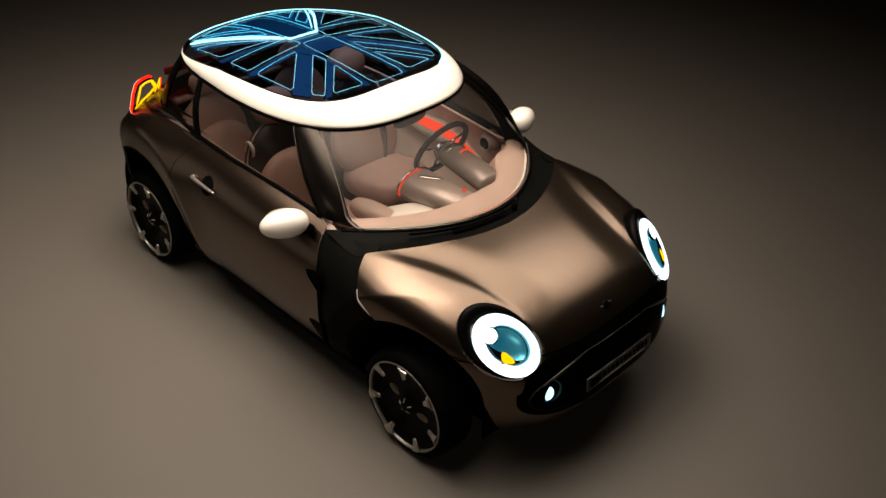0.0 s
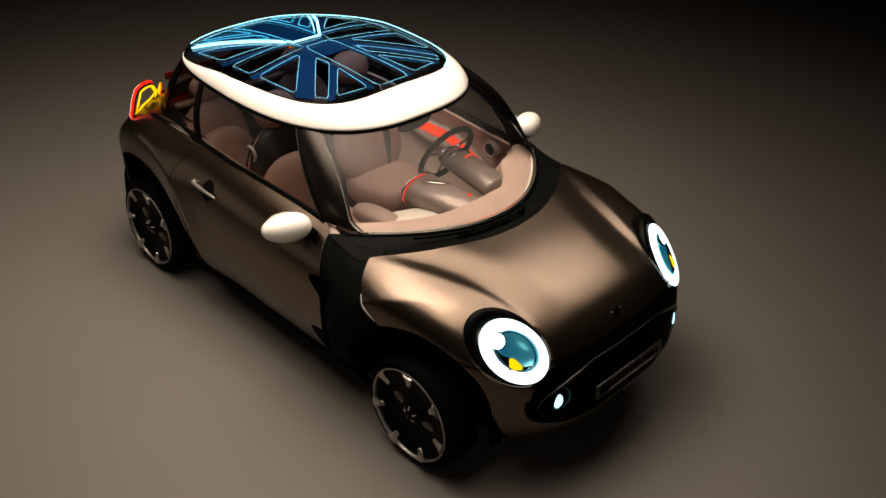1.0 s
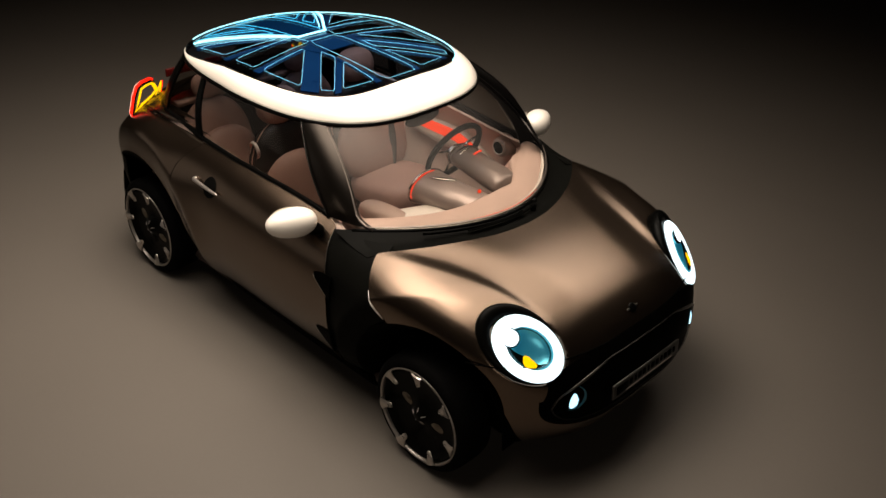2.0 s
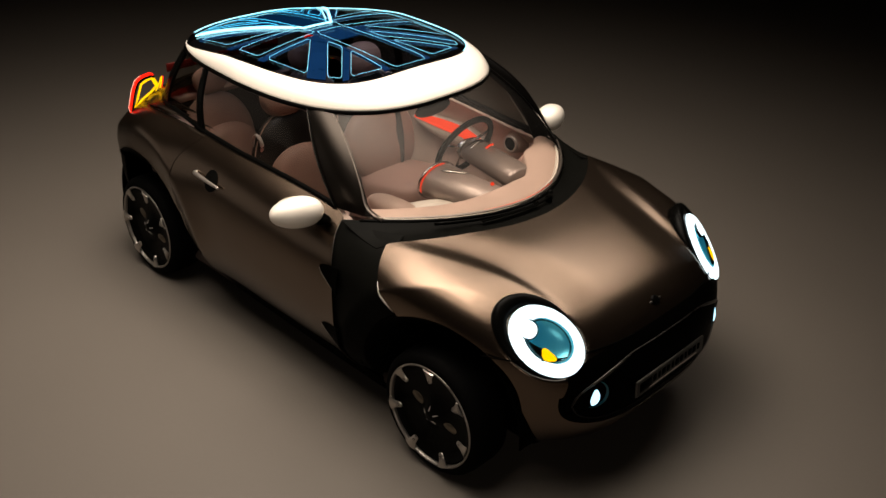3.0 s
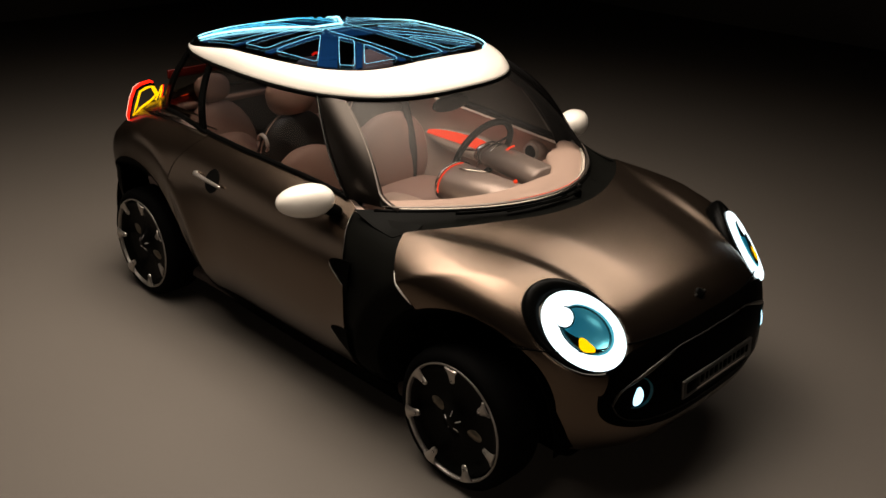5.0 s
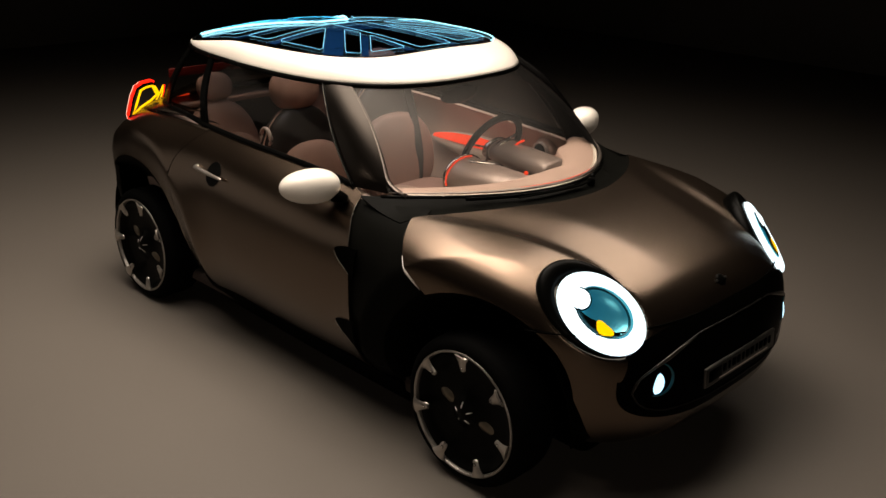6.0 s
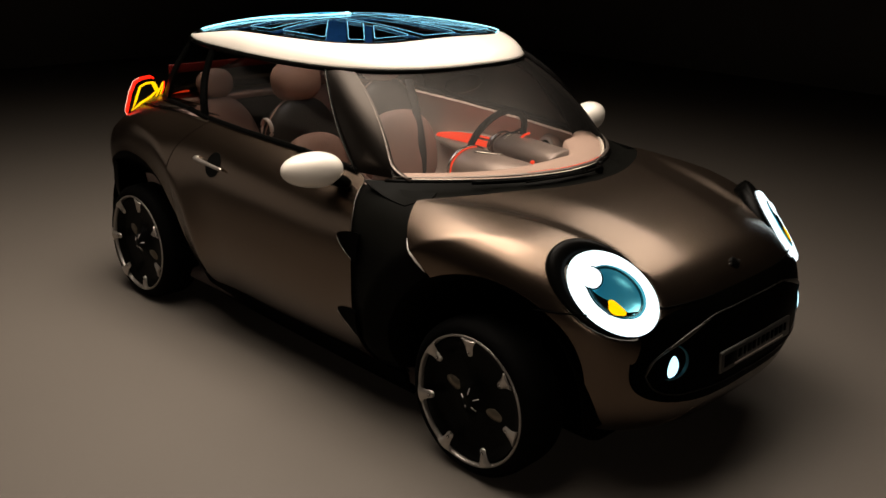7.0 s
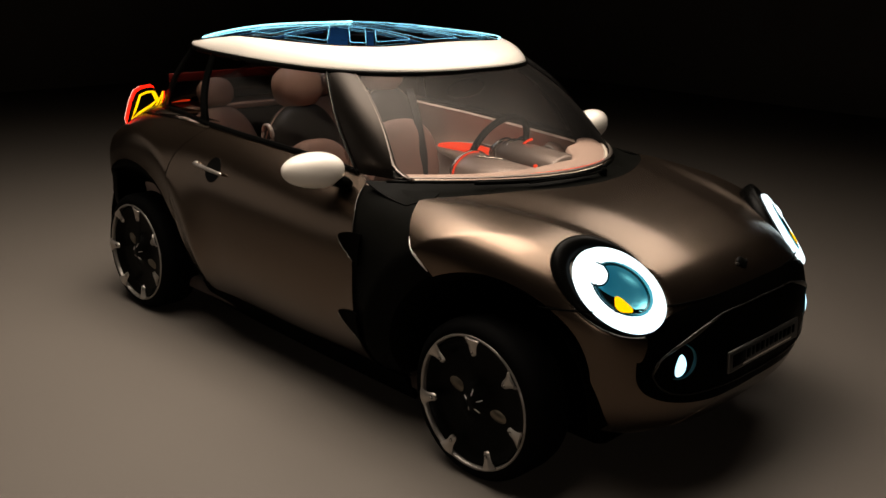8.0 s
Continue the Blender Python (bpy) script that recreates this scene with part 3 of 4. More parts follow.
for side in (-1, 1):
    def pillar_fn(u, v):
        """The front pillar, between the windscreen's edge and the side window."""
        e = side * ((0.885 if side < 0 else 0.955) - 0.06 * max(0, 1 - v / 0.14) ** 2)
        a = screen_fn(e, e)(v, 0)
        b = window_fn(0.0, 1.0, side)(0.0, v)
        bulge = (0.026 if side < 0 else 0.055) * math.sin(math.pi * u) * (0.35 + 0.65 * math.sin(math.pi * v)) + 0.003
        return a.lerp(b, u) + Vector((bulge * 0.65, side * bulge * 0.75, bulge * 0.2))
    # the near pillar's sheen is put into its colour; the far one stays black
    part("front_pillar", thicken(sheet(pillar_fn, 14, 24), 0.012), PILLARN if side < 0 else PILLAR, car, "dark front roof pillar, lighter copy on the near side")
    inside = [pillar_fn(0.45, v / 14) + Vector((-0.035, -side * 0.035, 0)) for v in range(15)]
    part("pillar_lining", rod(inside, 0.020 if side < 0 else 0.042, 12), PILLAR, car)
    if side > 0:
        def screen_edge_fn(u, v):
            """The windscreen's rolled edge beside the pillar."""
            e = 0.80 - 0.05 * max(0, 1 - v / 0.16) ** 2 + 0.17 * u
            d = 0.003 - 0.020 * u ** 2.2
            return screen_fn(e, e)(v, 0) + Vector((d * 0.5, d * 0.5, d * 0.8))
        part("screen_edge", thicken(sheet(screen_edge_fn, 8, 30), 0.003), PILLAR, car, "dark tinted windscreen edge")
    else:
        # streak of reflected light beside the pillar, built as a tapering pale rod
        rim = [pillar_fn(0.06, v / 24) + Vector((0.004, -0.002, 0.002)) for v in range(25)]
        part("glass_edge_sheen", rod(rim, lambda k: 0.011 * (1 - k) ** 3.2 + 0.0003, 10, False, (1, 0.45)), EDGE, screen, "windscreen edge with its bright sheen")
    edge = [window_fn(0.0, 1.0, side, 0.006)(0.0, v / 12) for v in range(13)]
    part("pillar_trim", rod(edge, 0.006, 8), BLACK, car)
    part("pillar_bead", rod([p + Vector((0.004, side * 0.006, 0)) for p in edge], 0.0010, 6), GUN, car)
    w = part("side_window", thicken(sheet(window_fn(0.012, 0.66, side), 24, 12), 0.004), SMOKE, car, "frameless side window")
    w.visible_shadow = False
    q = part("quarter_window", thicken(sheet(window_fn(0.685, 0.93, side), 14, 12), 0.004), SMOKE, car)
    q.visible_shadow = False
    part("centre_pillar", thicken(sheet(window_fn(0.655, 0.69, side, 0.006), 3, 14), 0.012), BLACK, car)
    part("rear_pillar", thicken(sheet(window_fn(0.925, 1.05, side, 0.006), 8, 14), 0.014), BLACK, car)
    edge = [belt_point(k / 40, side, 0.002) + Vector((0, 0, 0.004)) for k in range(41)]
    part("belt_trim", rod(edge, 0.013, 8), BLACK, car)

# scuttle round the windscreen's base, and the wiper housing
def cowl_fn(u, v):
    k = -1.0 + 2.0 * v
    y = 0.735 * k
    a = screen_base(k) + Vector((0, 0, 0.004))
    xe = 1.03 - 0.62 * y * y
    zm, n, w = waist_z(xe), boxy(xe), half_width(xe)
    z = zm + (crown_z(xe) - zm) * (1 - (abs(y) / w) ** n) ** (1 / n)
    b = swell((xe, y, z)) + Vector((0, 0, -0.004))
    p = a.lerp(b, u)
    return p + Vector((0, 0, -0.012 * math.sin(math.pi * u)))


part("cowl", thicken(sheet(cowl_fn, 8, 60), 0.008), SATIN, car, "glossy black scuttle strip below windscreen")
seal = [screen_fn(-0.93, 0.93, 0.002)(0.0, v / 40) for v in range(41)]
part("screen_seal", rod(seal, 0.008, 8), BLACK, car)
# the same pale sheen metal, laid along the screen's base
lip = [screen_fn(-0.90, 0.90, 0.004)(0.028, v / 48) for v in range(49)]
part("glass_edge_sheen", rod(lip, lambda k: 0.003 + 0.007 * math.sin(math.pi * k) ** 0.6, 8, False, (1, 0.5)), EDGE, screen, "windscreen edge with its bright sheen")

# rear window and tailgate
def tail_fn(u, v):
    a = math.pi + (2 * v - 1) * -0.62
    t = rim_point(a)
    b = Vector((-1.20 - 0.16 * math.cos((2 * v - 1) * 1.4), (2 * v - 1) * -0.60, 1.01))
    return b.lerp(t, u)


rg = part("rear_window", thicken(sheet(tail_fn, 12, 24), 0.004), SMOKE, car)
rg.visible_shadow = False

# ---------------------------------------------------------------- lit flag pattern of the roof
FLAG_X = -0.545


def roof_line(name, pts, r, mat, parent, closed=True, steps=14):
    out = []
    n = len(pts)
    for i in range(n if closed else n - 1):
        a, b = pts[i], pts[(i + 1) % n]
        for k in range(steps):
            t = k / steps
            if closed and k == 0:
                continue
            x, y = a[0] + (b[0] - a[0]) * t, a[1] + (b[1] - a[1]) * t
            out.append(roof_at(x, y, 0.004))
    if not closed:
        out.append(roof_at(*pts[-1], 0.004))
    return part(name, rod(out, r, 6, closed, (1, 0.7)), mat, parent)


def roof_tile(pts, mat, name, out=-0.010):
    """A bar or panel of the roof, following its curve."""
    bm = bmesh.new()
    f = bm.faces.new([bm.verts.new((x, y, 0)) for x, y in pts])
    bmesh.ops.triangulate(bm, faces=[f])
    for _ in range(3):
        bmesh.ops.subdivide_edges(bm, edges=[e for e in bm.edges if e.calc_length() > 0.07], cuts=1, use_grid_fill=True)
    bmesh.ops.triangulate(bm, faces=bm.faces[:])
    for v in bm.verts:
        v.co = roof_at(v.co.x, v.co.y, out)
    return part(name, thicken(bm, 0.006), mat, roof_glass)


TRIANGLE_SIDE = [(0.17, -0.486), (0.465, -0.470), (0.115, -0.171)]
DIAGONAL = [(0.212, -0.139), (0.319, -0.134), (0.615, -0.385), (0.56, -0.425)]
TRIANGLE_END = [(0.388, -0.135), (0.655, -0.160), (0.628, -0.340)]
ARM_LONG = [(0.055, -0.092), (0.675, -0.108), (0.675, 0.108), (0.055, 0.092)]
ARM_SIDE = [(-0.07, -0.11), (-0.045, -0.50), (0.115, -0.495), (0.055, -0.092)]
for fx in (1, -1):
    for fy in (1, -1):
        for name, shape in (("side_pane_light", TRIANGLE_SIDE), ("diagonal_pane_light", DIAGONAL), ("end_pane_light", TRIANGLE_END)):
            pts = [(FLAG_X + fx * (x if fx > 0 else x * 0.93), fy * y) for x, y in shape]
            lit = fx < 0 and name != "side_pane_light"
            roof_line(name, pts, 0.0017 if lit else 0.0010, CYANB if lit else CYAN, roof_glass)
            if lit:
                roof_tile(pts, PANEL, "lit_pane", -0.012)
    pts = [(FLAG_X + fx * (x if fx > 0 else x * 0.93), y) for x, y in ARM_LONG]
    roof_line("long_arm_light", pts, 0.0018 if fx < 0 else 0.0010, CYANB if fx < 0 else CYAN, roof_glass)
for fy in (1, -1):
    roof_line("cross_arm_light", [(FLAG_X + x, fy * y) for x, y in ARM_SIDE], 0.0010, CYAN, roof_glass)
    # broad lit strips that run from the hook at the centre to the rear corners
    roof_line("diagonal_light_strip", [(FLAG_X - 0.075, fy * 0.115), (FLAG_X - 0.31, fy * 0.285), (FLAG_X - 0.545, fy * 0.43)], 0.0075, CYANW, roof_glass, False)
    roof_line("diagonal_light_strip", [(FLAG_X - 0.112, fy * 0.112), (FLAG_X - 0.335, fy * 0.262), (FLAG_X - 0.555, fy * 0.40)], 0.0032, CYANW, roof_glass, False)
roof_line("hook_light_strip", [(FLAG_X - 0.075, 0.115), (FLAG_X - 0.040, 0.092), (FLAG_X - 0.046, -0.096), (FLAG_X - 0.085, -0.100)], 0.0068, CYANW, roof_glass, False)
# blue bars between the panes
for fx in (1, -1):
    for fy in (1, -1):
        q = lambda pts: [(FLAG_X + fx * x * (1 if fx > 0 else 0.93), fy * y) for x, y in pts]
        roof_tile(q([(0.06, -0.10), (0.115, -0.16), (0.165, -0.50), (0.120, -0.505)]), BAR, "roof_bar")
        roof_tile(q([(0.06, -0.100), (0.66, -0.115), (0.655, -0.150), (0.39, -0.127), (0.20, -0.128), (0.115, -0.16)]), BAR, "roof_bar")
        roof_tile(q([(0.118, -0.168), (0.205, -0.135), (0.555, -0.432), (0.47, -0.478)]), BAR, "roof_bar")
        roof_tile(q([(0.325, -0.132), (0.385, -0.138), (0.625, -0.350), (0.62, -0.385)]), BAR, "roof_bar")
roof_tile([(FLAG_X + x, y) for x, y in ((-0.055, -0.10), (0.20, -0.094), (0.20, 0.094), (-0.055, 0.10))], BAR, "roof_bar")
roof_tile([(FLAG_X - x * 0.93, y) for x, y in ARM_LONG], PANEL, "lit_pane")
part("rim_light", rod([band_point(a, 0.012, 0.004) for a in np.linspace(0.62, 3.75, 90)], 0.0035, 6), CYANW, roof_glass)


# ---------------------------------------------------------------- wheels
def wheel_at(m):
    """A wheel, its outer face towards +z of m: dark disc, tyre, rim ring and seven bolted prongs."""
    disc = part("wheel", lathe([(0.0, 0.0), (0.016, -0.001), (0.026, -0.006), (0.045, -0.022), (0.065, -0.034), (0.09, -0.041), (0.12, -0.043), (0.15, -0.041), (0.18, -0.038), (0.212, -0.034), (0.222, -0.012), (0.226, -0.01), (0.226, -0.17)]), DISC, car, "black disc wheel with satin alloy rim prongs")
    t = TYRE_R
    part("tyre", lathe([(0.229, -0.185), (0.240, -0.195), (t - 0.02, -0.192), (t - 0.004, -0.175), (t, -0.15), (t, -0.05), (t - 0.004, -0.024), (t - 0.02, -0.006), (0.252, 0.003), (0.242, -0.002), (0.233, -0.01)], sides=64), RUBBER, disc)
    part("rim", lathe([(0.231, -0.016), (0.232, -0.002), (0.235, 0.003), (0.239, 0.004), (0.2425, 0.001), (0.244, -0.01)], sides=72), RIMM, disc, "satin alloy rim ring")
    for k in range(7):
        turn = pose(0, 0, 0, 0, 0, 360 / 7 * k + 90)

        def prong_fn(u, v):
            r = 0.235 - 0.058 * u
            w = 0.0085 + 0.022 * (1 - u) ** 2.4
            if u > 0.82:
                w *= math.sqrt(max(0, 1 - ((u - 0.82) / 0.18) ** 2)) * 0.94 + 0.06
            a = (v - 0.5) * 2
            return turn @ Vector((r, a * w, 0.003 - 0.011 * u + 0.006 * (1 - a * a)))
        prong = part("prong", thicken(sheet(prong_fn, 14, 8), 0.008), WHEELM, disc)
        part("bolt_cup", lathe([(0.0, 0.003), (0.0046, 0.003), (0.0052, 0.005), (0.0064, 0.004), (0.0064, -0.008)], turn @ pose(0.188, 0, 0.0045), 12), BLACK, prong, "black bolt recess")
        part("bolt", lathe([(0.0, 0.005), (0.0018, 0.0045), (0.0026, 0.003), (0.0026, 0.0)], turn @ pose(0.188, 0, 0.0058), 8), ALLOY, prong)
    # two smooth swellings beside the hub, in lighter metal for the dish's highlights
    for cx, cy, tilt in ((-0.098, 0.022, -14), (0.080, -0.030, -14)):
        turn = pose(cx, cy, -0.046, 0, 0, tilt)
        part("dish_highlight", sheet(lambda u, v: turn @ Vector((0.052 * u * math.cos(2 * math.pi * v), 0.027 * u * math.sin(2 * math.pi * v), 0.015 * (1 - u * u))), 8, 24, wrap=True), DISH_GLINT, disc, "lighter swelling for the highlight beside the hub")
    # short bright fins round the hub nose
    for k in range(5):
        part("hub_fin", block(pose(0, 0, 0, 0, 0, 72 * k + 24) @ pose(0.034, 0, -0.008, 0, 32, 0), 0.024, 0.0034, 0.003, 0.001, 1), ALLOY, disc)
    disc.matrix_basis = m
    return disc


wheel = wheel_at(pose(AXLE, -TRACK, HUB_Z, 90, 0, 0))
for hx, side, roll in ((-AXLE, -1, -11), (AXLE, 1, 0), (-AXLE, 1, 0)):
    copy_thing(wheel, pose(hx, side * (TRACK if hx > 0 else REAR_TRACK), HUB_Z, -90 * side, 0, 0) @ pose(0, 0, 0, 0, 0, roll))


# ---------------------------------------------------------------- lamps
def headlamp(side):
    """An oval lamp that lies back in the wing. Local x runs along its long axis, y across, z out of it."""
    m = lamp_frame(side)
    e = m @ Matrix.Diagonal((0.1732, 0.125, 1, 1))
    bez = lathe([(0.70, -0.04), (0.80, -0.07), (1.0, -0.07), (1.04, -0.03), (1.035, -0.012), (1.0, -0.003), (0.90, 0.004), (0.74, 0.004), (0.70, -0.03)], e @ pose(-0.20, 0, -0.012) @ Matrix.Diagonal((1.17, 1.13, 1, 1)), 80)
    lamp = part("headlamp", bez, BLACK, car, "oval headlamp with glowing white ring")
    part("light_ring", lathe([(0.60, -0.004), (0.62, 0.006), (0.68, 0.013), (0.80, 0.015), (0.92, 0.012), (0.985, 0.005), (1.0, -0.006)], e, 80), LAMPW, lamp, "glowing white light ring")
    part("reflector", lathe([(0.0, -0.024), (0.25, -0.021), (0.42, -0.013), (0.54, -0.002), (0.60, 0.008), (0.63, 0.010)], e @ pose(0.03, 0.04, 0), 56), LAMPB, lamp, "blue lit reflector bowl")
    part("inner_rim", lathe([(0.55, 0.004), (0.565, 0.012), (0.60, 0.014), (0.615, 0.006)], e @ pose(0.02, 0.03, 0), 56), TEAL, lamp)
    # bright arc of lamplight on the bowl's rim, built as a glowing rod
    part("reflector_rim_glint", rod([e @ Vector((0.60 * math.cos(a) + 0.03, 0.60 * math.sin(a) + 0.04, 0.012)) for a in np.linspace(-1.0, 2.6, 40)], lambda k: 0.001 + 0.0042 * math.sin(math.pi * k), 8), LAMPC, lamp, "pale teal highlight along the reflector's rim")
    c = m @ pose(-0.090, -0.011, 0.008)
    part("projector", pillow(c, 0.037, 0.037, 0.016, 2.0, 24, 12), LAMPW, lamp, "bright round projector")
    part("projector_rim", lathe([(0.036, 0.0), (0.039, 0.006), (0.042, 0.0), (0.040, -0.008)], c, 36, math.pi * 2), BLACK, lamp)

    def visor_fn(u, v):
        a = math.radians(222 + 120 * v)
        r = 0.60 - u * (0.04 + 0.27 * math.sin(math.pi * v))
        return e @ Vector((r * math.cos(a) + 0.03, r * math.sin(a) + 0.02, 0.013 - 0.004 * u))
    part("visor", thicken(sheet(visor_fn, 6, 28), 0.004), BLACK, lamp)

    def amber_fn(u, v):
        a = 2 * math.pi * v
        r = u * (0.21 + 0.03 * math.cos(3 * a - 1.2))
        return e @ Vector((0.19 + r * math.cos(a) * 0.95, -0.38 + r * math.sin(a) * 0.78, 0.019 - 0.004 * u ** 3))
    part("indicator", sheet(amber_fn, 5, 30, wrap=True), AMBER, lamp, "amber indicator light")
    return lamp


for side in (-1, 1):
    headlamp(side)

# ---------------------------------------------------------------- grille, fog lamps, plate
def grille_fn(u, v):
    a = 2 * math.pi * v
    c, s = math.cos(a), math.sin(a)
    k = (abs(c) ** 3.2 + abs(s) ** 3.2) ** (-1 / 3.2) * u
    return nose(0.590 * k * c, 0.504 + 0.178 * k * s, 0.010 - 0.007 * u ** 4)


grille = part("grille", sheet(grille_fn, 14, 90, wrap=True), MATT, car, "wide black front panel")
ring_top = curve_of([(0.0, 0.632), (0.22, 0.628), (0.33, 0.608), (0.42, 0.578), (0.49, 0.545), (0.535, 0.507), (0.546, 0.468)])
ring_low = curve_of([(0.0, 0.372), (0.40, 0.380), (0.47, 0.394), (0.52, 0.424), (0.546, 0.468)])
ys = [0.546 * math.sin(math.pi / 2 * k / 24) for k in range(-24, 25)]
loop = [nose(y, ring_top(abs(y)), 0.010) for y in ys] + [nose(y, ring_low(abs(y)), 0.010) for y in reversed(ys[1:-1])]


bm = rod(loop, 0.0028, 8, True)
part("grille_ring", bm, RINGD, grille, "slim satin metal ring")
for side in (-1, 1):
    # sheen on the ring's upper corners, put in as a lighter, broader rod
    pts = [nose(side * y, ring_top(y) - 0.004, 0.011) for y in np.linspace(0.27, 0.545, 14)]
    part("ring_flat_sheen", rod(pts, lambda k: 0.002 + 0.008 * math.sin(math.pi * min(1, k * 1.1)) ** 2, 8, False, (0.4, 1)), GUN, grille)
    c = nose(side * 0.449, 0.502, 0.0)
    m = look(c, c + Vector((1, side * 0.55, 0.1))) @ pose(0, 0, 0, 180, 0, 0)
    fog = part("fog_lamp", lathe([(0.0, -0.006), (0.05, -0.003), (0.058, 0.004), (0.062, 0.004), (0.064, -0.01)], m, 40), TEAL, grille, "round lit fog lamp in dark teal bowl")
    m = look(c, c + Vector((1, side * 0.95, 0.1))) @ pose(0, 0, 0, 180, 0, 0)
    part("fog_lens", pillow(m @ pose(side * -0.008, 0.012, 0.004), 0.031, 0.042, 0.008, 2.0, 28, 12), FOGW, fog)

line = [nose(y, 0.6765, 0.0005) for y in np.linspace(-0.775, 0.775, 121)]
part("shut_line", rod(line, 0.0032, 6), MATT, car)
PLATE_X = max(nose(0, z, 0.010).x for z in (0.42, 0.46, 0.50)) - 0.004
number_plate = part("number_plate", block(pose(PLATE_X, -0.012, 0.466, 0, -4, 0), 0.010, 0.508, 0.076, 0.003), GUN, car, "number plate with dark field and unreadable marks")
part("plate_field", block(pose(PLATE_X + 0.0035, -0.012, 0.466, 0, -4, 0), 0.006, 0.498, 0.066, 0.001), FIELD, number_plate)
part("plate_mark", block(pose(PLATE_X + 0.0072, -0.202, 0.468, 0, -4, 0), 0.003, 0.085, 0.044, 0.001, 1), MATT, number_plate)
for k in range(11):
    part("plate_mark", block(pose(PLATE_X + 0.0072, -0.137 + 0.0335 * k, 0.472, 0, -4, 0), 0.003, (0.024, 0.016, 0.028)[k % 3], 0.030, 0.001, 1), MATT, number_plate)
part("plate_line", block(pose(PLATE_X + 0.007, 0.008, 0.441, 0, -4, 0), 0.003, 0.36, 0.008, 0.0008, 1), ALLOY, number_plate)

emblem = part("bonnet_emblem", lathe([(0.0, 0.006), (0.018, 0.005), (0.022, 0.002), (0.022, -0.004)], Matrix.Translation(nose(0, 0.735, 0.004)) @ pose(0, 0, 0, 0, 48, 0), 28), BLACK, car)
for side in (-1, 1):
    m = Matrix.Translation(nose(side * 0.028, 0.735, 0.003)) @ pose(0, 0, 0, 0, 48, 0)
    part("emblem_wing", block(m, 0.009, 0.022, 0.005, 0.002), GUN, emblem)

# ---------------------------------------------------------------- mirrors and handles
for side in (-1, 1):
    c = Vector((0.345, -0.885, 0.965)) if side < 0 else Vector((0.384, 0.805, 0.978))

    def egg(p):
        k = (p.y * side + 0.12) / 0.24
        w = 1.0 - 0.28 * max(0, k - 0.35) ** 1.3
        return Vector((p.x * w, p.y, p.z * w))
    m = Matrix.Translation(c) @ pose(0, 0, 0, 0, 0, side * 22)
    mirror = part("door_mirror", pillow(m, 0.074, 0.120 if side < 0 else 0.105, 0.068, 2.25, 36, 24, egg), WHITE, car, "smooth cream white egg-shaped door mirror")
    part("mirror_foot", pillow(pose(0.375, side * (0.79 if side < 0 else 0.755), 0.915 if side < 0 else 0.93, side * 20, 0, 0), 0.055, 0.055, 0.026, 2.4, 24, 14), MATT, mirror)
    part("mirror_glass", lathe([(0.0, 0.0), (0.05, 0.0)], m @ pose(-0.071, 0, 0, 0, -90, 0) @ Matrix.Diagonal((0.9, 1.6, 1, 1)), 32), CHROME, mirror)
    p0, p1 = flank(-0.545, 0.838, side), flank(-0.352, 0.826, side)
    way = (p1 - p0).normalized()
    dish = [flank(-0.424 + 0.050 * math.cos(a), 0.828 + 0.052 * math.sin(a), side, 0.003) for a in np.linspace(0, 2 * math.pi, 25)[:-1]]
    bm = bmesh.new()
    mid = bm.verts.new(flank(-0.424, 0.828, side, 0.0035))
    vs = [bm.verts.new(p) for p in dish]
    for k in range(24):
        bm.faces.new((mid, vs[k], vs[(k + 1) % 24]))
    part("handle_dish", thicken(bm, 0.006), BLACK, car)
    out = Vector((0, side * 0.022, 0))
    pts = [p0 + way * 0.004 + out * 0.1, p0 + out * 0.75, p0.lerp(p1, 0.25) + out * 0.9, p0.lerp(p1, 0.6) + out * 0.95, p1 + out * 0.85, p1 + way * 0.014 + out * 0.7]
    part("door_handle", rod(flowing(pts, 4), lambda k: 0.0125 - 0.007 * k * k, 10, False, (1, 0.85)), WHEELM, car, "satin metal door handle")

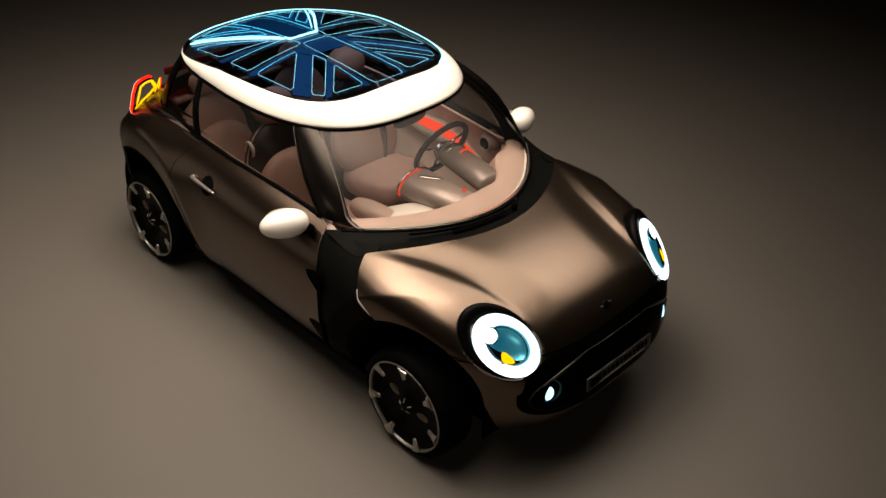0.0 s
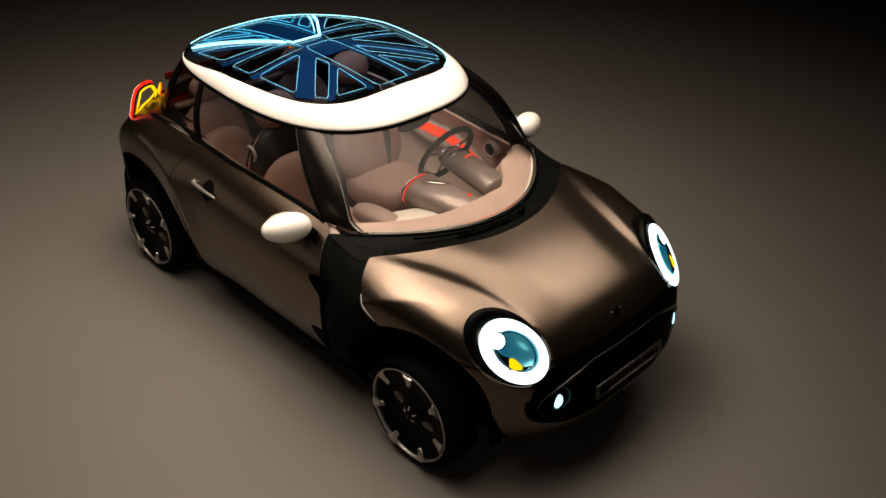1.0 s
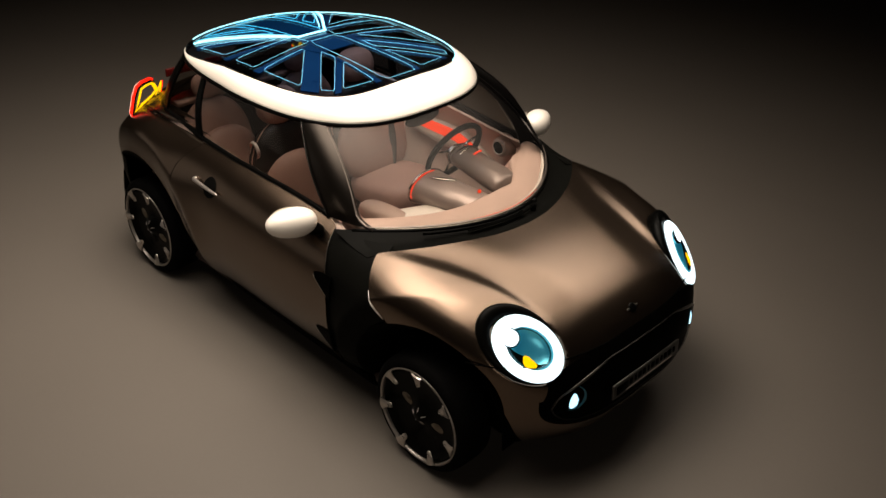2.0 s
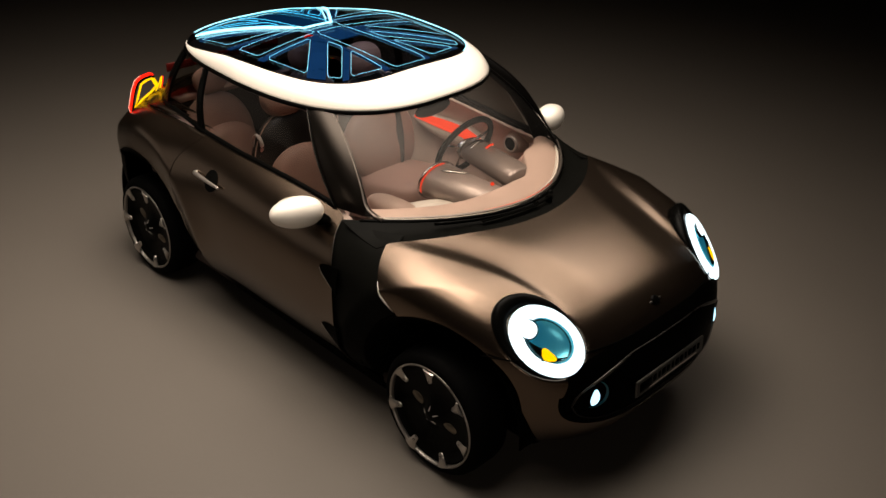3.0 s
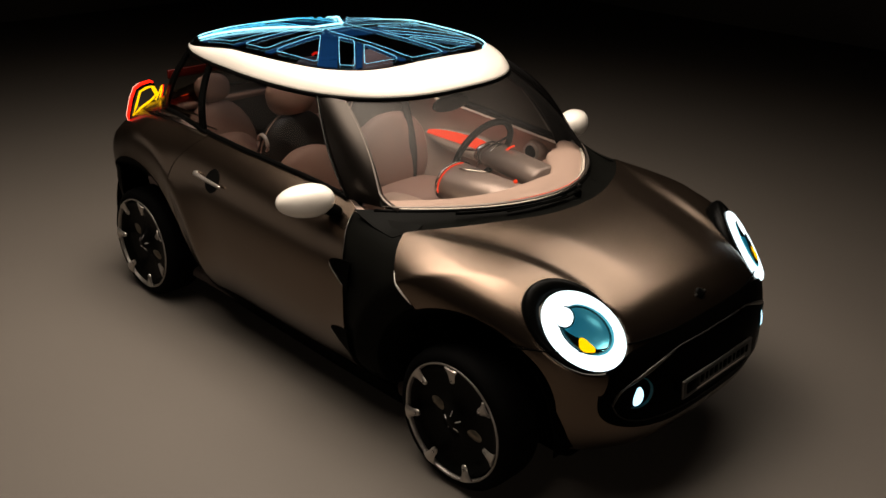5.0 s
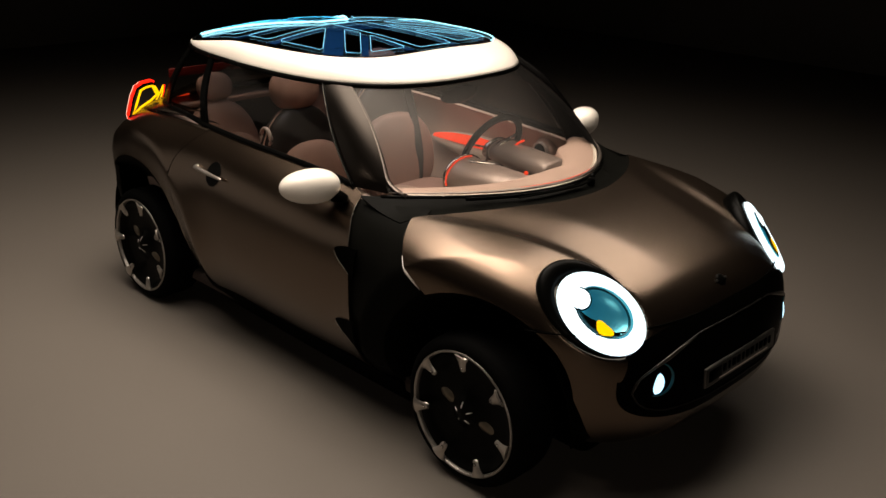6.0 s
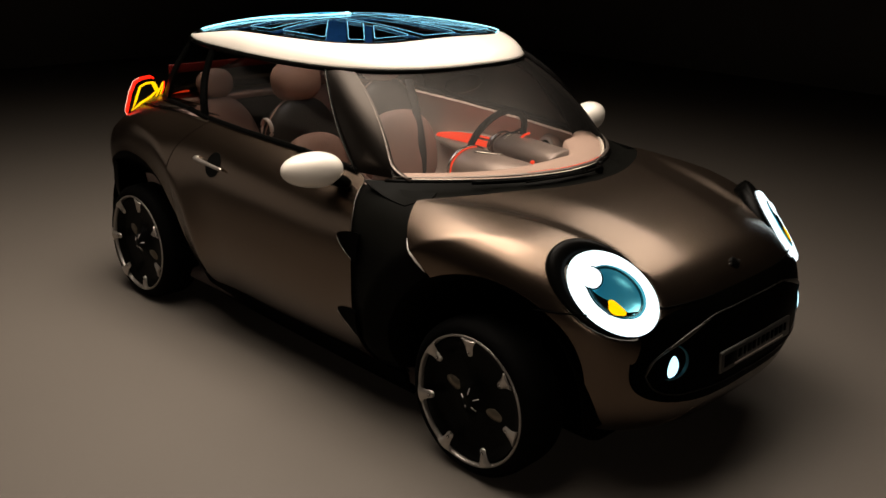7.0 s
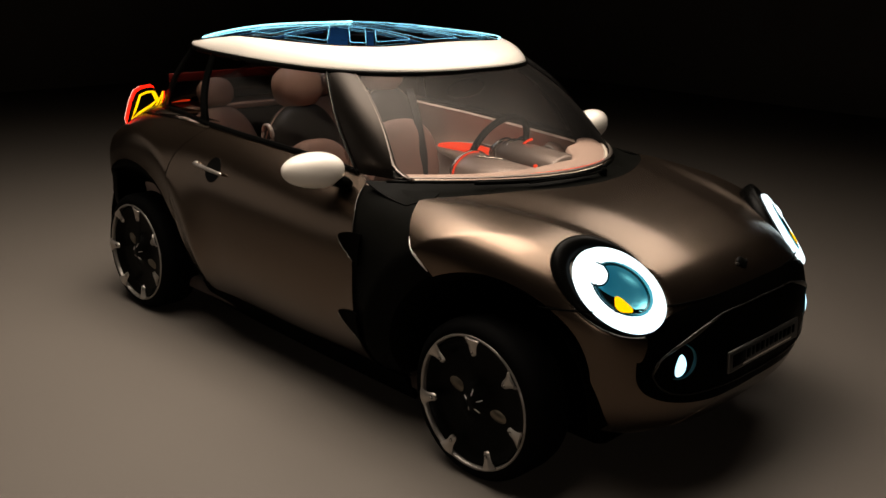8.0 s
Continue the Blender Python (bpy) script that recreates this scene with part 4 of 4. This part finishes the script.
# ---------------------------------------------------------------- tail lamps: open loops of light
for side in (-1, 1):
    q = lambda x, y, z: Vector((x, side * y, z))
    outer = [q(-1.353, 0.723, 0.891), q(-1.356, 0.728, 0.914), q(-1.375, 0.690, 0.998), q(-1.389, 0.656, 1.045), q(-1.398, 0.617, 1.060), q(-1.409, 0.560, 1.063), q(-1.411, 0.540, 1.052)]
    inner = [q(-1.358, 0.703, 0.902), q(-1.372, 0.668, 0.952), q(-1.391, 0.626, 1.022), q(-1.400, 0.586, 1.033), q(-1.409, 0.537, 1.034), q(-1.404, 0.524, 0.990), q(-1.392, 0.570, 0.964), q(-1.375, 0.640, 0.940)]
    spine = [p + Vector((0.004, -side * 0.006, -0.012)) for p in outer]
    lamp = part("tail_lamp", rod(spine, 0.007, 8), MATT, car, "angular loop tail lamp glowing red and yellow")
    part("red_tube", rod(outer, 0.0095, 8), REDL, lamp, "glowing red tube")
    part("pale_core", rod([p + Vector((-0.001, side * 0.0085, 0.006)) for p in outer[:-1]], 0.0017, 6), CORE, lamp, "pale core of the red tube")
    part("yellow_tube", rod(inner, 0.0062, 8, True), YELL, lamp, "glowing yellow tube")
    part("yellow_block", rod([inner[4] + Vector((0, side * 0.004, -0.004)), inner[5]], 0.011, 8), YELL, lamp, "broad yellow glowing end")
    small = [q(-1.418, 0.480, 1.027), q(-1.412, 0.489, 0.996), q(-1.402, 0.512, 0.960), q(-1.393, 0.537, 0.935), q(-1.396, 0.542, 0.957), q(-1.406, 0.513, 0.986)]
    part("small_yellow_tube", rod(small, 0.0042, 8, True), YELL, lamp)
    part("small_red_tube", rod([p + Vector((0, -side * 0.008, 0.003)) for p in small[:3]], 0.0036, 8), REDL, lamp)

# ---------------------------------------------------------------- windscreen wiper
base = Vector((0.955, 0.10, 0.925))
wiper = part("wiper", lathe([(0.0, 0.022), (0.012, 0.020), (0.016, 0.012), (0.016, -0.01)], Matrix.Translation(base), 20), MATT, car, "black wiper resting on the scuttle")
arm = [base + Vector((0, 0, 0.012)), Vector((0.965, 0.0, 0.935)), Vector((0.945, -0.16, 0.936)), Vector((0.905, -0.30, 0.932))]
part("wiper_arm", rod(flowing(arm), 0.006, 8, False, (1, 0.6)), MATT, wiper)
blade = [Vector((0.955 - 0.72 * y * y, y, 0.936)) for y in np.linspace(-0.48, 0.02, 14)]
part("wiper_blade", rod(blade, 0.006, 8, False, (0.8, 1.3)), BLACK, wiper)
part("wiper_cap", lathe([(0.0, 0.030), (0.010, 0.028), (0.013, 0.018)], Matrix.Translation(base + Vector((-0.02, 0.035, 0))), 16), BLACK, wiper)

# ---------------------------------------------------------------- interior
def seat(x, y, rear=False):
    """A front or rear seat: cushion, backrest with dark shell, head restraint."""
    h = 0.0
    s = part("rear_seat" if rear else "front_seat", pillow(pose(x + 0.20, y, 0.50, 0, -8, 0), 0.26, 0.225, 0.10, 3.2), TAN, car, "brown leather seat with dark shell")

    def lean(p):
        return Vector((p.x + 0.03 * (p.z / 0.3) ** 2, p.y * (1 - 0.25 * max(0, p.z / 0.3) ** 2), p.z))
    m = pose(x - 0.08, y, 0.69 if rear else 0.80, 0, -14, 0)
    wide = 0.25 if y > 0 and not rear else 0.215
    part("backrest", pillow(m @ pose(0.045, 0, -0.10), 0.085, wide, 0.215, 2.5, 28, 20, lean), TAN, s)
    part("seat_shell", pillow(m @ pose(-0.03, 0, 0.0), 0.085, 0.232, 0.29, 2.6, 28, 20, lean), TAN if rear else DARKHIDE, s, "black leather seat shell")
    top = m @ pose(0.0, 0, 0.35)
    part("head_restraint", pillow(top @ pose(0.005, 0, 0.01), *((0.06, 0.10, 0.075) if rear else (0.075, 0.128, 0.098)), 2.3, 28, 18), TAN, s)
    for k in (-1, 1):
        p = m @ Vector((0, k * 0.05, 0.24))
        q = m @ Vector((0.01, k * 0.05, 0.33))
        part("restraint_post", rod([p, q], 0.006, 8), CHROME, s)
    if not rear:
        ring_m = m @ pose(-0.012, -0.19 if y < 0 else 0.19, 0.16, 90, 0, 0)
        loop = [ring_m @ Vector((0.035 * math.cos(a), 0.045 * math.sin(a), 0)) for a in np.linspace(0, 2 * math.pi, 25)[:-1]]
        part("grab_ring", rod(loop, 0.0105, 10, True, (1, 0.8)), ALLOY, s, "bright metal grab ring")
        piping = [m @ pose(-0.03, 0, 0) @ lean(Vector((0.012, 0.2325 * math.copysign(abs(math.cos(a)) ** 0.77, math.cos(a)), 0.2905 * abs(math.sin(a)) ** 0.77))) for a in np.linspace(0, math.pi, 41)]
        part("piping", rod(piping, 0.004, 6), PALE, s, "pale piping round the seat shell")
        for k in ((1,) if y < 0 else ()):
            part("bolster", pillow(m @ pose(0.13, k * 0.175, -0.03), 0.036, 0.040, 0.165, 2.2, 20, 16), PALE, s, "pale leather side bolster")
        strap = [m @ Vector((0.135 - 0.05 * abs(k + 0.3) ** 1.5, 0.09 + 0.03 * k, 0.29 * k)) for k in np.linspace(-0.95, 0.9, 14)]
        if y > 0:
            part("belt_strap", rod(strap, 0.024, 8, False, (1, 0.12)), DARKHIDE, s)
    return s


seat(-0.275, -0.36)
seat(-0.46, 0.33)
seat(-1.0, -0.33, True)
seat(-1.0, 0.33, True)

# dashboard roll below the windscreen
def dash_fn(u, v):
    k = -1 + 2 * v
    y = 0.64 * k
    front = 0.905 - 0.85 * y * y
    depth = 0.20 - 0.05 * abs(k) + 0.07 * math.exp(-((y - 0.43) / 0.10) ** 2) - 0.02 * math.exp(-((y - 0.22) / 0.06) ** 2)
    a = math.pi * u
    return Vector((front - depth * 0.5 * (1 - math.cos(a)), y, 0.912 + 0.026 * math.sin(a) - (0.0 if u < 0.9 else 0.03 * (u - 0.9) * 10)))


dash = part("dashboard", thicken(sheet(dash_fn, 16, 60), 0.03), PALE, car, "pale beige stitched leather dashboard roll")
for k in range(46):
    v = 0.10 + 0.80 * k / 45
    p, q = Vector(dash_fn(0.20, v)), Vector(dash_fn(0.20, v + 0.010))
    if 0.3 < v < 0.95:
        part("stitch", rod([p + Vector((0, 0, 0.004)), q + Vector((0, 0, 0.004))], 0.0028, 6), CREAM, dash)
edge = [Vector(dash_fn(0.14, v)) + Vector((0, 0, 0.003)) for v in np.linspace(0.02, 0.98, 50)]
# red reflection in the foot of the glass, built as a thin glowing rod
red = [screen_fn(-1, 1, 0.008)(0.036, 0.5 + 0.5 * k) for k in np.linspace(-0.34, 0.30, 40)]
part("dash_red_reflection", rod(red, lambda k: 0.0005 + 0.0006 * math.sin(math.pi * k), 6), REDI, dash, "thin red reflection along the windscreen base")
part("dash_piping", rod(edge, 0.007, 8), CREAM, dash)


def face_fn(u, v):
    p = Vector(dash_fn(1.0, v))
    return Vector((p.x + 0.10 * u, p.y, p.z - 0.40 * u))


part("dash_face", thicken(sheet(face_fn, 8, 30), 0.02), TAN, dash)

# centre console rising into the instrument pod
def tunnel_fn(u, v):
    x = -0.55 + 1.15 * u
    a = math.pi * v
    w = 0.10 + 0.05 * u
    z = 0.42 + 0.34 * max(0, (u - 0.35) / 0.65) ** 1.3
    return Vector((x, 0.02 + w * math.cos(a), 0.22 + (z - 0.22) * math.sin(a) ** 0.4))


console = part("centre_console", sheet(tunnel_fn, 24, 20), TAN, car)
POD = Vector((0.335, -0.005, 0.838))


def pod_fn(u, v):
    """The instrument pod: a flattened cone from its open rim down into the dashboard."""
    a = 2 * math.pi * v
    k = 1 - 0.26 * u ** 0.8
    return Vector((POD.x + 0.40 * u, POD.y + 0.126 * k * math.cos(a) + 0.06 * u, POD.z - 0.012 * u + 0.086 * k * math.sin(a)))


pod = part("instrument_pod", sheet(pod_fn, 12, 40, wrap=True), TAUPE, console)
part("pod_dial", sheet(lambda u, v: POD + Vector((0.012 + 0.02 * (1 - u), 0.120 * u * math.cos(2 * math.pi * v), 0.082 * u * math.sin(2 * math.pi * v))), 4, 36, wrap=True), DISC, pod)
part("pod_rim", rod([POD + Vector((-0.004, 0.126 * math.cos(a), 0.087 * math.sin(a))) for a in np.linspace(0, 2 * math.pi, 41)[:-1]], 0.008, 8, True), CHROME, pod)
part("pod_red_line", rod([POD + Vector((0.010, 0.128 * math.cos(a), 0.089 * math.sin(a))) for a in np.linspace(1.3, 3.4, 30)], 0.0032, 6), REDI, pod)
part("pod_bezel", rod([POD + Vector((0.05 + 0.10 * k, -0.03 + 0.09 * k, 0.083 - 0.012 * k)) for k in np.linspace(0, 1, 8)], lambda k: 0.004 + 0.010 * math.sin(math.pi * k), 8, False, (1, 0.35)), CHROME, pod, "bright metal trim on the pod")
part("cream_tray", pillow(pose(0.45, -0.17, 0.785, 0, -6, -25), 0.075, 0.17, 0.022, 3.0), CREAM, dash, "cream white dashboard tray")
part("knee_roll", pillow(pose(0.33, -0.30, 0.775, 0, 4, 12), 0.15, 0.062, 0.055, 2.6), PALE, dash)

part("roll_cap", lathe([(0.0, 0.012), (0.010, 0.010), (0.014, 0.003), (0.014, -0.01)], pose(0.475, -0.27, 0.765, 0, 80, 12), 20), CHROME, dash)
for p, r in ((Vector((0.592, 0.372, 0.890)), 0.015), (Vector((0.635, 0.066, 0.902)), 0.010)):
    part("dash_pilot_light", pillow(Matrix.Translation(p), r, r, r * 0.9, 2.0, 16, 10), REDI, dash)

# steering column, cowl and wheel
def cone(p, q, r0, r1, mat, parent, name, label=""):
    return part(name, rod([p, p.lerp(q, 0.08), p.lerp(q, 0.5), p.lerp(q, 0.94), q], lambda k: (r0 + (r1 - r0) * k) * (0.86 if k in (0, 1) else 1), 24, False, (1.25, 0.8)), mat, parent, label)


hub = Vector((0.17, 0.36, 0.865))
cowl = cone(hub + Vector((0.07, -0.02, 0.012)), Vector((0.66, 0.27, 0.866)), 0.068, 0.078, COLUMN, car, "column_cowl", "grey-brown steering column cowl")
for dx, r, mat in ((0.055, 0.064, CHROME), (0.10, 0.066, MATT), (0.125, 0.068, CHROME)):
    part("cowl_ring", rod([hub + Vector((dx, -0.02 + 1.27 * r * math.cos(a), 0.012 + 0.82 * r * math.sin(a))) for a in np.linspace(0, 2 * math.pi, 33)[:-1]], 0.0055, 8, True), mat, cowl)
m = look(hub, hub + Vector((0.90, 0, -0.36)))
wheel_ob = part("steering_wheel", rod([m @ Vector((0.187 * math.cos(a), 0.178 * math.sin(a), 0)) for a in np.linspace(0, 2 * math.pi, 49)[:-1]], 0.0165, 10, True), MATT, car, "dark leather steering wheel with metal spokes")
part("horn_pad", pillow(m, 0.055, 0.045, 0.022, 2.6), CHROME, wheel_ob)
for a in (20, 160, 270):
    r = radians(a)
    part("spoke", rod([m @ Vector((0.04 * math.cos(r), 0.04 * math.sin(r), 0)), m @ Vector((0.165 * math.cos(r), 0.155 * math.sin(r), 0))], 0.010, 8, False, (1, 0.5)), CHROME, wheel_ob)
part("stalk", rod([Vector((0.355, 0.305, 0.918)), Vector((0.375, 0.325, 0.944)), Vector((0.385, 0.345, 0.950))], 0.006, 8), REDI, cowl, "red lit column stalk")

# door linings with red lit arm-rests and loudspeakers
for side in (-1, 1):
    def lining_fn(u, v):
        x = 0.60 - 1.85 * u
        z = 0.24 + v * (belt_z(max(-1.2, min(0.45, x))) - 0.01 - 0.24)
        y = abs(flank(x, z, side).y) - 0.05 - 0.14 * (1 - v)
        return Vector((x, side * min(y, 0.78), z))
    lining = part("door_lining", thicken(sheet(lining_fn, 30, 14), 0.012), LINING, car, "light beige leather door lining")

    def arm_fn(u, v):
        """A long lens-shaped arm-rest that droops towards the front."""
        x = 0.17 - 0.77 * u
        s = math.sin(math.pi * min(1, 0.03 + u * 0.97)) ** 0.55
        a = 2 * math.pi * v
        z = 0.722 - 0.085 * max(0, (x + 0.15) / 0.32) ** 1.4
        return Vector((x, side * (0.715 - 0.060 * s * math.cos(a)), z + 0.070 * s * math.sin(a)))
    part("arm_rest", sheet(arm_fn, 28, 24, wrap=True), CREAM, lining, "cream arm-rest pod with red lit top")

    def red_fn(u, v):
        p = arm_fn(0.05 + 0.90 * u, (14 + 54 * v) / 360)
        return p + Vector((0, -side * 0.004, 0.004))
    part("arm_rest_light", thicken(sheet(red_fn, 26, 8), 0.004), REDI, lining, "red glowing arm-rest panel")
    rm = pose(0.235, side * 0.665, 0.815, 90 * side, 0, 0)
    part("speaker_ring", lathe([(0.036, 0.0), (0.036, 0.012), (0.044, 0.014), (0.048, 0.010), (0.048, 0.0)], rm, 40), ALLOY, lining)
    part("speaker_cone", lathe([(0.0, 0.006), (0.02, 0.004), (0.036, 0.010)], rm, 32), BLACK, lining)
    part("speaker_pod", lathe([(0.0, 0.0), (0.047, 0.0), (0.058, -0.012), (0.066, -0.07)], rm, 36), LINING, lining)

# inner roof frame, interior mirror and red glowing rear strip
def inner_fn(u, v):
    a = 2 * math.pi * v
    p = band_point(a, 0.02 + 0.88 * u, -0.016)
    return p


part("headliner", sheet(inner_fn, 6, 100, wrap=True), TAN, car, "brown lining under roof band")
part("interior_mirror", pillow(pose(0.255, 0.03, 1.190, 0, 10, 0), 0.020, 0.118, 0.042, 2.1), BLACK, car)
part("rear_shelf", block(pose(-1.28, 0, 0.955), 0.20, 1.05, 0.03, 0.01), TAN, car)
strip = part("rear_red_strip", block(pose(-1.315, -0.12, 1.108), 0.012, 0.76, 0.046, 0.004), DIMRED, car, "dim red strip across the tail window")
for side in (-1, 1):
    pts = [Vector((-1.25, side * 0.56, 0.996)), Vector((-1.28, side * 0.50, 0.994)), Vector((-1.30, side * 0.40, 0.990))]
    part("strip_end_light", rod(pts, 0.005, 8), REDI, strip)
